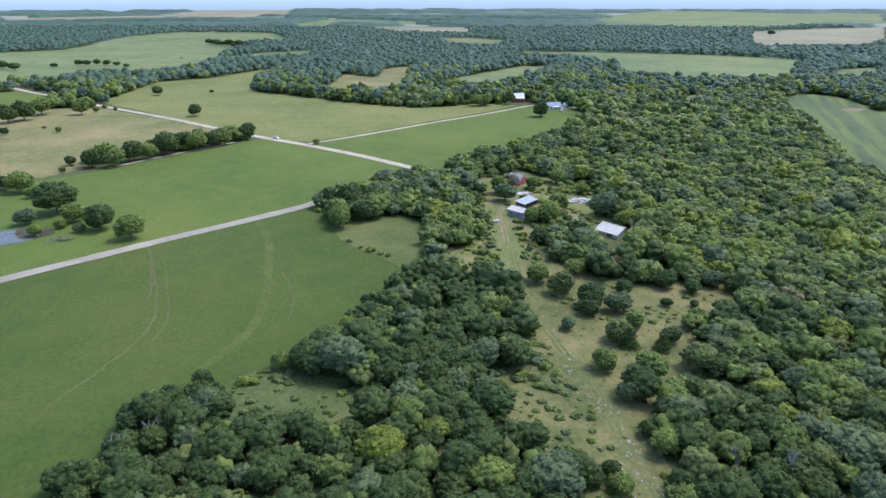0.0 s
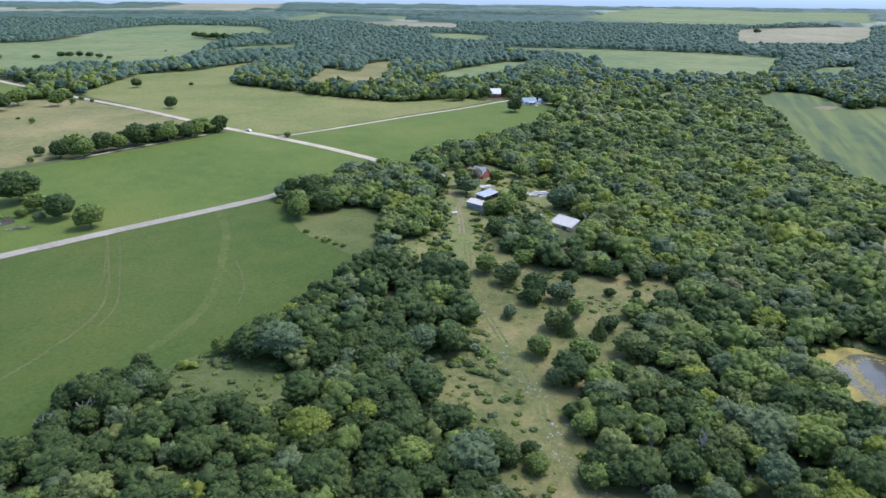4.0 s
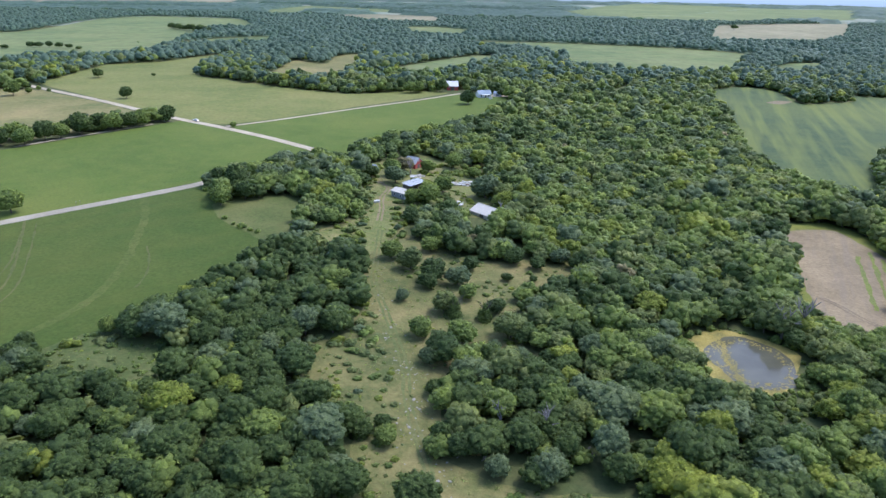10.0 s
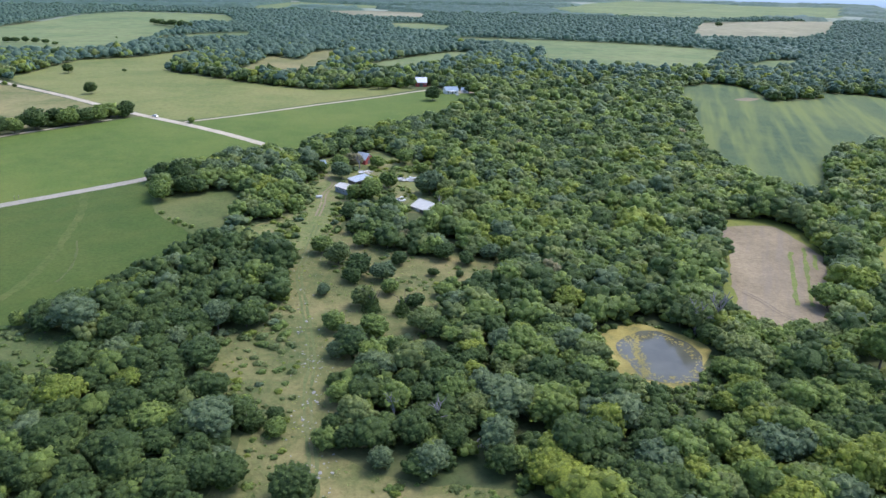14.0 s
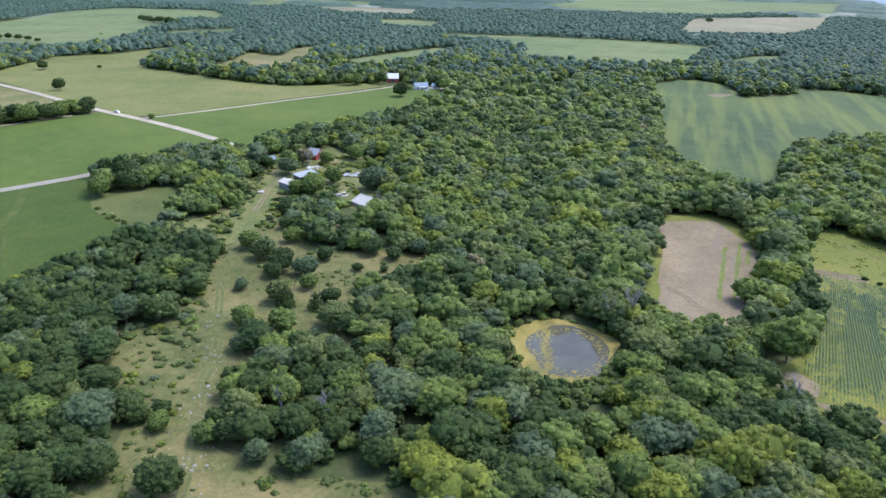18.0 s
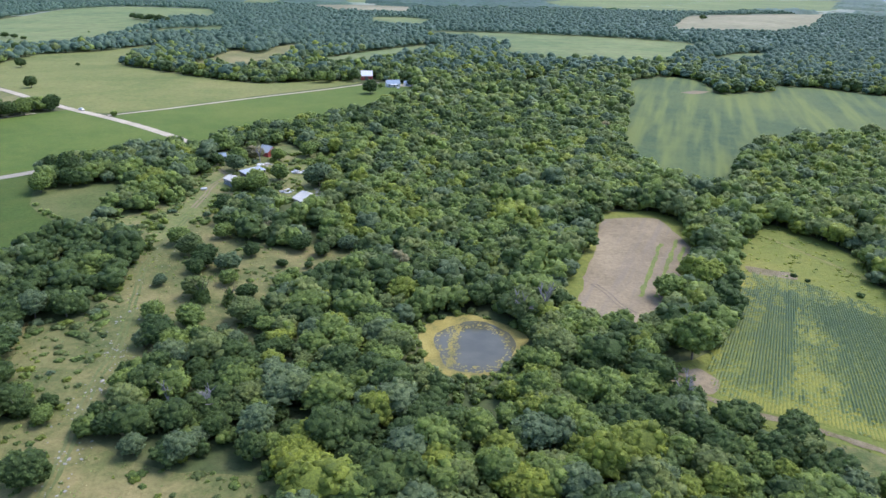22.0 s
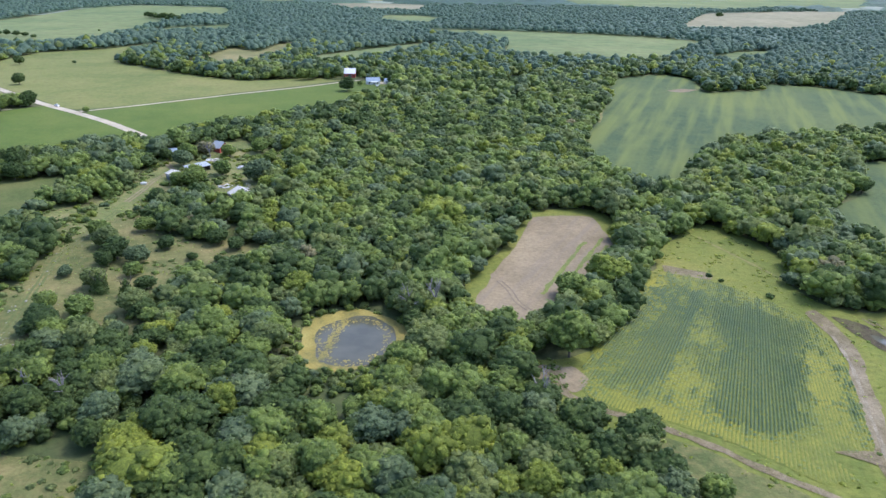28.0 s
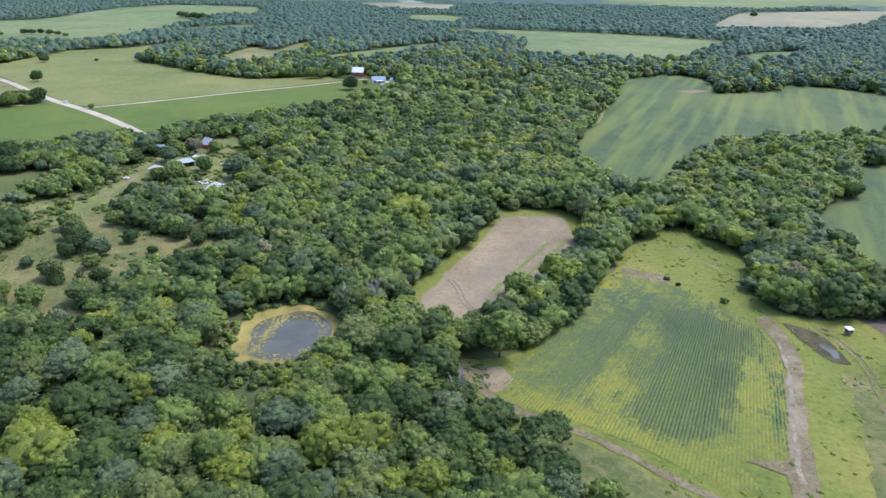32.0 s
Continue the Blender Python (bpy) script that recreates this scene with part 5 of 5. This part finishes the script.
# hunting blind in the meadow
blind = thing("hunting_blind", 300, 175.5, 12, "small dark hunting blind with a white roof", "blind")
for x in (-0.8, 0.8):
    for y in (-0.8, 0.8):
        part("leg", block(0.12, 0.12, 0.9, x, y, -0.1), M_DARKWOOD, blind)
cabin = part("cabin", block(2.0, 2.0, 1.9, 0, 0, 0.75, None, 0.03), M_DARKWOOD, blind)
for sx2, sy2, w2, d2 in ((0, -1.0, 1.3, 0.06), (0, 1.0, 1.3, 0.06), (-1.0, 0, 0.06, 1.3), (1.0, 0, 0.06, 1.3)):
    part("window", block(w2, d2, 0.5, sx2, sy2, 1.75), M_GLASS, cabin)
part("roof", slab([(-1.3, -1.3, 2.72), (1.3, -1.3, 2.72), (1.3, 1.3, 2.95), (-1.3, 1.3, 2.95)], 0.1), M_WHITE, blind, "white sloping roof")
part("door", block(0.7, 0.06, 1.4, -0.4, 1.02, 0.85), M_DARKWOOD, cabin)
blind.scale = (0.8, 0.8, 0.8)

# roadside posts
for x, y in ((-98.5, 263.5), (-99.6, 262.3)):
    post = thing("marker_post", x, y, 0, "short weathered wooden post beside the lane", "post", "marker posts")
    part("shaft", block(0.16, 0.16, 1.6, 0, 0, -0.1, None, 0.02), M_DARKWOOD, post)
    part("cap", block(0.22, 0.22, 0.08, 0, 0, 1.5, None, 0.01), M_TIN, post)

car = thing("car", -108, 445, 142.6, "silver car parked on the gravel road", "car")
car.location.z += 0.34
M_CARPAINT = plain("silver_paint", (0.62, 0.63, 0.64), 0.3, 0.3, 0.05, 0.6)
M_CARGLASS = plain("dark_glass", (0.03, 0.035, 0.04), 0.12, 0.0, 0.05, 0.6)
M_TYRE = plain("tyre_rubber", (0.03, 0.03, 0.03), 0.9, 0, 0.1, 2.0)
part("body", block(4.6, 1.8, 0.62, 0, 0, 0.3, bevel=0.16), M_CARPAINT, car)
part("cabin", block(2.5, 1.6, 0.56, -0.25, 0, 0.88, bevel=0.2), M_CARGLASS, car, "dark glass cabin")
part("roof", block(1.8, 1.3, 0.08, -0.25, 0, 1.42, bevel=0.03), M_CARPAINT, car)
for wx0 in (-1.45, 1.45):
    for wy0 in (-0.82, 0.82):
        bm = bmesh.new()
        bmesh.ops.create_cone(bm, cap_ends=True, segments=16, radius1=0.33, radius2=0.33, depth=0.22, matrix=Matrix.Translation((wx0, wy0, 0.33)) @ Matrix.Rotation(radians(90), 4, "X"))
        part("wheel", bm, M_TYRE, car)

# ---- creek bottom: mud, tracks, water ----
M_CRUST = turf("dried_mud", (0.16, 0.13, 0.075), (0.225, 0.188, 0.12), (0.33, 0.285, 0.20), 0.3, 1.6, None, 0.8, 0.9)
drape("mud_strip", [(275, 183), (279.5, 185), (281.5, 171), (279.5, 158), (273.5, 141), (267.5, 122), (264.5, 110), (262, 100), (257, 80), (251, 80), (256.5, 100), (258.5, 109), (262.5, 121), (269, 140), (275, 158), (276.5, 171)], M_MUD, 0.22, 2, 1.0, "bare drift of grey mud along the crop", "mud", 1.2)
ribbon("mud_crust", [(277, 168), (273.5, 150), (267, 130), (262, 114), (260, 106)], 1.0, M_CRUST, 0.26, "pale dried crust on the mud", "mud", 0.45)
ribbon("field_ditch", [(186, 140), (199, 127.5), (212, 121), (223, 114), (233, 105), (243, 98), (254, 88)], 2.3, M_MUD, 0.2, "muddy track along the edge of the crop", "track", 0.9)
drape("mud_spill", [(250, 113.6), (254, 113), (259, 112.5), (260, 108), (257, 108.4), (253, 111)], M_MUD, 0.28, 1.5, 1.2, "pale mud spill at the corner of the crop", "mud", 1.0)
drape("dry_verge", [(206, 117), (214, 116.5), (224, 110), (234, 101), (243, 94), (254, 84), (258, 70), (236, 70), (224, 90), (212, 104)], M_SAVANNA, 0.14, 3, 1.2, "strip of dry olive grass below the track", "grass", 2)
drape("bare_patch", [(193.5, 145.5), (196, 146), (200, 140), (197.5, 135), (194.5, 133.5), (192, 138)], M_DIRT, 0.24, 2, 0.8, "bare brown patch at the end of the crop", "soil", 1.5)
drape("weedy_patch", [(183, 143), (188, 146.5), (193.6, 146), (193, 139), (194, 134), (189, 134), (185, 138)], M_MUD, 0.22, 2, 0.8, "thinly grown soil with weed clumps", "soil", 1.5)
drape("headland", [(240, 219), (246, 216), (256, 212), (253, 207), (246, 209.5), (239, 212)], M_MUD, 0.23, 2, 1.2, "bare soil headland at the top of the crop", "soil", 1.5)
M_WETMUD = turf("wet_mud", (0.045, 0.036, 0.022), (0.07, 0.054, 0.032), (0.10, 0.095, 0.04), 0.2, 1.2, None, 0.6, 0.85)
drape("wet_hollow", [(282.5, 181), (286, 179.5), (291, 176), (293, 168), (292.5, 158), (288, 158.5), (286, 165), (284, 172)], M_WETMUD, 0.2, 2, 1.0, "dark wet hollow in the meadow", "mud", 1.5)
drape("puddle", [(288.5, 169), (290.5, 168.5), (291.8, 164), (291.3, 160), (289.3, 160), (289.8, 163), (288.4, 166)], M_WATER, 0.26, 1.5, 0.6, "shallow puddle reflecting the sky", "water", 1)
drape("creek", [(311, 200), (318, 192), (322, 176), (318, 160), (309, 142), (300, 122), (295, 124), (301, 142), (307, 158), (311, 172), (309, 186)], M_WATER2, 0.24, 3, 1.2, "brown muddy creek water", "water", 2)
for off in (-0.9, 0.9):
    ribbon("wheel_rut", [(293 + off, 180), (296 + off, 168), (296.5 + off, 158), (295 + off, 148), (292 + off, 136), (287 + off, 118)], 0.7, M_MUD, 0.22, "muddy wheel rut through the meadow", "track", 0.3)
ribbon("dry_strip", [(291, 152), (287, 132), (280, 112), (272, 92)], 6.0, M_SAVANNA, 0.16, "strip of drier tan grass", "grass", 1.5)
ribbon("meadow_trail", [(262, 250), (272, 228), (280, 209), (288, 192)], 1.2, M_TAN, 0.18, "narrow worn trail across the meadow", "track", 0.5)
for a, b in (((192.6, 190), (214.6, 239)), ((197.7, 190), (222.5, 244)), ((216, 221), (223, 236))):
    ribbon("weed_strip", [a, ((a[0] + b[0]) / 2, (a[1] + b[1]) / 2), b], 1.4, M_STRIP, 0.24, "narrow strip of bright green weeds", "weeds", 1.1)
for k in (0.0, 1.7):
    ribbon("tyre_track", [(178 + k, 199), (181 + k, 192), (183 + k, 184), (186.5 + k, 178)], 0.5, turf("dark_soil", (0.14, 0.11, 0.076), (0.17, 0.135, 0.092), (0.21, 0.165, 0.115), 0.1, 1.2) if k == 0.0 else bpy.data.materials["dark_soil"], 0.24, "dark tyre track across bare soil", "track", 0.2)

# farm tracks
M_RUT = turf("worn_ruts", (0.085, 0.115, 0.036), (0.118, 0.138, 0.046), (0.17, 0.165, 0.07), 0.06, 1.0, None, 0.5)
for k in (-0.8, 0.8):
    ribbon("yard_track", [(13 + k, 330), (15 + k, 321), (21 + k, 311), (26 + k, 303), (26 + k, 296), (24.6 + k, 290), (24.2 + k, 282), (25 + k, 273), (25 + k, 256)], 0.8, M_DIRT, 0.2, "bare orange-brown wheel track through the farmyard", "track", 0.3)
    ribbon("lane_track", [(26.2 + k, 246), (26.7 + k, 218), (27.4 + k, 198), (33.8 + k, 171), (39.3 + k, 146), (40.4 + k, 131), (43.8 + k, 114), (46.6 + k, 100), (48 + k, 84)], 0.7, M_RUT, 0.17, "faint wheel track along the clearing", "track", 0.4)
ribbon("field_track", [(-77, 275), (-67, 250), (-61, 225), (-56.5, 203), (-55, 181), (-58, 167), (-63, 155)], 3.0, M_SCUFF, 0.15, "faint worn track across mown hay", "track", 1.0)
M_SCORCH = turf("scorched_stubble", (0.072, 0.098, 0.029), (0.09, 0.104, 0.034), (0.118, 0.116, 0.044), 0.08, 0.9, None, 0.25)
for pts, w in (([(-110, 243), (-96, 213), (-86, 188), (-84, 172), (-87, 155), (-92, 138)], 0.9), ([(-55, 220), (-49, 206), (-46, 193), (-46, 186)], 0.7), ([(-103, 227), (-94, 205), (-90, 190)], 0.7), ([(-104, 240), (-90, 208), (-81, 184), (-80, 170)], 0.6)):
    ribbon("mowing_mark", pts, w, M_SCORCH, 0.16, "brownish mowing mark across hay stubble", "track", 0.6)
drape("yard_soil", [(27, 283), (33, 281), (40, 276), (38, 273), (30, 275), (25, 278)], M_TAN, 0.16, 2, 1.2, "bare tan soil beside a shed", "soil", 1.5)
drape("barn_gravel", [(84, 586), (106, 584), (112, 578), (100, 574), (86, 578)], M_PALE, 0.2, 4, 1.0, "pale gravel yard at the farm", "yard", 2)


# ---- crop rows ----
M_CORN = turf("green_corn", (0.062, 0.092, 0.036), (0.080, 0.112, 0.040), (0.115, 0.14, 0.042), 0.03, 1.2, (-22, 12.0, (0.062, 0.10, 0.047), 0.5), 0.3, 0.6)
M_CORN_DRY = turf("yellowing_corn", (0.118, 0.138, 0.021), (0.162, 0.168, 0.022), (0.235, 0.218, 0.026), 0.05, 1.2, None, 0.3, 0.6)
GREEN_CORN = (([(206, 139), (240, 198), (251, 199), (216, 138)], 0.9), ([(248, 184), (259, 190), (270, 171), (267, 161), (255, 142), (250, 118), (235, 121), (227, 130), (232, 142), (243, 156)], 0.85), ([(266, 150), (272, 148), (260, 112), (256, 114)], 0.55),
              ([(200, 143), (229, 197), (237, 204), (247, 208), (214, 140)], 0.42), ([(262, 162), (274, 160), (270, 186), (256, 200), (246, 206), (240, 196)], 0.3))
DRY_CORN = ([(264, 157), (273, 155), (264, 138), (256, 112), (249, 115), (257, 139)], [(242, 147), (249, 155), (242, 138), (236, 130)], [(205, 133), (225, 121), (249, 113), (256, 106), (244, 101), (222, 118), (200, 127)])
M_CORN_MID = turf("paling_corn", (0.084, 0.114, 0.030), (0.110, 0.136, 0.033), (0.155, 0.17, 0.035), 0.04, 1.2, None, 0.3, 0.6)
rng = np.random.default_rng(21)
for c in np.arange(-62, 62, 0.78):
    sway = radians(24 - 0.22 * c)
    t = np.arange(-80, 80, 0.7)
    x = 238 + c * math.cos(radians(24)) + t * np.sin(sway) + rng.normal(0, 0.05, len(t))
    y = 160 - c * math.sin(radians(24)) + t * np.cos(sway)
    ok = inside(x, y, CROP)
    if ok.sum() < 3:
        continue
    x, y, t = x[ok], y[ok], t[ok]
    soft = np.zeros(len(x))
    for g, much in GREEN_CORN:
        soft = np.maximum(soft, much * sum(inside(x + q * math.cos(k * 1.047), y + q * math.sin(k * 1.047), g).astype(float) for k in range(6) for q in (2.0, 5.0, 8.0)) / 18)
    dry = np.max([sum(inside(x + q * math.cos(k * 1.571), y + q * math.sin(k * 1.571), g).astype(float) for k in range(4) for q in (1.5, 4.0)) / 8 for g in DRY_CORN], axis=0)
    blotch = np.array([0.7 * noise.noise(Vector((a / 11, b / 11, 4.0))) + 0.5 * noise.noise(Vector((a / 3.5, b / 3.5, 9.0))) + 0.25 * noise.noise(Vector((c / 2.0, v / 30, 2.0))) for a, b, v in zip(x, y, t)])
    tone = 1.05 * soft + 0.26 - 0.55 * dry + 0.7 * blotch + rng.normal(0, 0.2, len(x))
    kind = np.where(tone > 0.55, 0, np.where(tone > 0.25, 1, 2))
    h = height(x, y) + 0.15
    top = h + rng.uniform(0.22, 0.42, len(x)) * np.array([1.0, 0.5, 0.15])[kind]
    nx2, ny2 = math.cos(sway), -math.sin(sway)
    w = np.where(kind == 0, rng.uniform(0.34, 0.39, len(x)), rng.uniform(0.36, 0.40, len(x)))
    v = np.stack([np.stack([x - nx2 * w, y - ny2 * w, h], 1), np.stack([x, y, top], 1), np.stack([x + nx2 * w, y + ny2 * w, h], 1)], 1).reshape(-1, 3)
    a = 3 * np.nonzero(np.hypot(np.diff(x), np.diff(y)) < 1.5)[0]
    g = kind[a // 3]
    row = new("corn_row", mesh_of("corn_row", v, np.concatenate([np.stack([a, a + 3, a + 4, a + 1], 1), np.stack([a + 1, a + 4, a + 5, a + 2], 1)]), [M_CORN, M_CORN_MID, M_CORN_DRY], np.concatenate([g, g])))
    row.parent = crop_field

# ---- stones along the clearing ----
def rock_mesh(seed):
    rng = random.Random(seed)
    bm = bmesh.new()
    bmesh.ops.create_icosphere(bm, subdivisions=1, radius=0.5)
    for v in bm.verts:
        v.co = Vector((v.co.x * 1.3, v.co.y, v.co.z * 0.5)) * rng.uniform(0.75, 1.2)
        v.co.z += 0.08
    me = bpy.data.meshes.new("rock")
    bm.to_mesh(me)
    bm.free()
    me.materials.append(M_STONE)
    return me


ROCKS = [rock_mesh(i) for i in range(5)]
rng = random.Random(12)
for i in range(190):
    y = rng.choice((rng.uniform(92, 150), rng.uniform(92, 150), rng.uniform(150, 225)))
    x = float(np.interp(y, (99, 131, 146, 171, 198, 217), (46.6, 40.4, 39.3, 33.8, 27.4, 26.7))) + rng.gauss(0.8, 2.4 if y < 150 else 4)
    k = rng.uniform(0.2, 0.6) if rng.random() < 0.9 else rng.uniform(0.6, 1.0)
    r = new("rock", ROCKS[i % 5])
    r.matrix_basis = Matrix.LocRotScale((x, y, float(height(x, y)) + 0.08), Euler((rng.uniform(-0.1, 0.1), rng.uniform(-0.1, 0.1), rng.uniform(0, 6.28))), (k, k, k * 0.8))
    tagged(r, "pale limestone rock lying in rough grass", "rock", "limestone rocks")


# ---- dead trees ----
def dead_tree(x, y, s, seed, label, fallen=False):
    rng = random.Random(seed)
    root = thing("dead_tree", x, y, rng.uniform(0, 360), label, "dead tree")

    def grow(p, d, length, r, depth, host):
        q = p + d * length
        v, f = limb(p, q, r, r * 0.6, 5)
        bm = bmesh.new()
        vs = [bm.verts.new(c) for c in v]
        for k in f:
            bm.faces.new([vs[j] for j in k])
        ob = part("trunk" if depth == 0 else ("limb" if depth == 1 else "twig"), bm, M_DEADWOOD, host)
        if depth < 3:
            for _ in range(3 if depth else 5):
                e = (d + Vector((rng.uniform(-1, 1), rng.uniform(-1, 1), rng.uniform(-0.3, 0.7) if not fallen else rng.uniform(-0.1, 0.4))) * 0.8).normalized()
                if depth < 2:
                    grow(q - d * length * rng.uniform(0, 0.4), e, length * rng.uniform(0.55, 0.8), r * 0.55, depth + 1, ob if depth == 0 else host)
    if fallen:
        for k in range(6):
            an = rng.uniform(0, 6.28)
            grow(Vector((rng.uniform(-1, 1), rng.uniform(-1, 1), 0.2)), Vector((math.cos(an), math.sin(an), 0.35)).normalized(), 1.5 * s, 0.1, 1, root)
    else:
        grow(Vector((0, 0, -0.2)), Vector((0.05, 0, 1)), 3.2 * s, 0.22 * s, 0, root)


dead_tree(57.5, 109.5, 1.0, 1, "fallen bleached branches at the wood's edge", True)
dead_tree(72, 119, 1.5, 2, "bare bleached dead tree among green crowns")
dead_tree(62, 121, 1.3, 3, "bare bleached dead tree among green crowns")
dead_tree(150, 168, 2.0, 4, "leafless pale tree on the pond bank")
dead_tree(80, 112, 1.2, 5, "fallen bleached branches at the wood's edge", True)
dead_tree(158, 172, 2.2, 6, "leafless pale tree on the pond bank")
dead_tree(-67, 120, 1.1, 30, "grey bare tree at the edge of the hayfield")
dead_tree(-63, 126, 1.1, 31, "grey bare tree at the edge of the hayfield")
dead_tree(-43, 120, 1.1, 32, "grey bare tree at the edge of the hayfield")
dead_tree(36, 328, 1.4, 44, "bare brown tree beside a red barn")
dead_tree(75, 260, 1.5, 41, "grey bare tree in front of a white roof")
dead_tree(186, 128, 1.6, 7, "grey bare tree among green crowns")

# floating algae and weed clumps
rng = np.random.default_rng(5)
V, F = [], []
for i in range(760):
    an, r = rng.uniform(0, 6.283), rng.uniform(0.55, 1.0) ** 0.5
    x, y = 135 + 12 * r * math.cos(an), 154.5 + 14.5 * r * math.sin(an)
    if rng.random() < 0.5:
        v = rng.uniform(0, 1)
        x, y = 128.2 + 3.5 * v * v + rng.normal(0, 0.9), 143 + 24 * v
    k = rng.uniform(0.1, 0.42)
    b0 = len(V)
    for j in range(6):
        a2, r2 = 6.283 * j / 6, k * rng.uniform(0.6, 1.3)
        V.append((x + r2 * math.cos(a2), y + r2 * math.sin(a2), -2.1 + 0.19 + 0.0004 * (i % 50)))
    F.append(tuple(range(b0, b0 + 6)))
tagged(new("floating_algae", mesh_of("floating_algae", V, F, [M_ALGAE])), "broken mats of yellow algae on the pond", "algae", kind="stuff")
wx2, wy2 = rng.uniform(183, 194, 90), rng.uniform(134, 147, 90)
bx, by = rng.uniform(114, 156, 700), rng.uniform(125, 178, 700)
ok = inside(bx, by, POND_BANK) & ~inside(bx, by, POND)
bx, by = bx[ok], by[ok]
forest("bank_brush", SHRUBS, bx, by, rng.uniform(0.25, 0.9, len(bx)), rng.choice(5, len(bx), p=(0.25, 0.45, 0.1, 0.17, 0.03)), "low leafy brush on the pond bank", "brush")
forest("weed_clumps", SHRUBS, wx2, wy2, rng.uniform(0.15, 0.4, 90), np.full(90, 1), "green weed clumps on thin soil", "weeds")
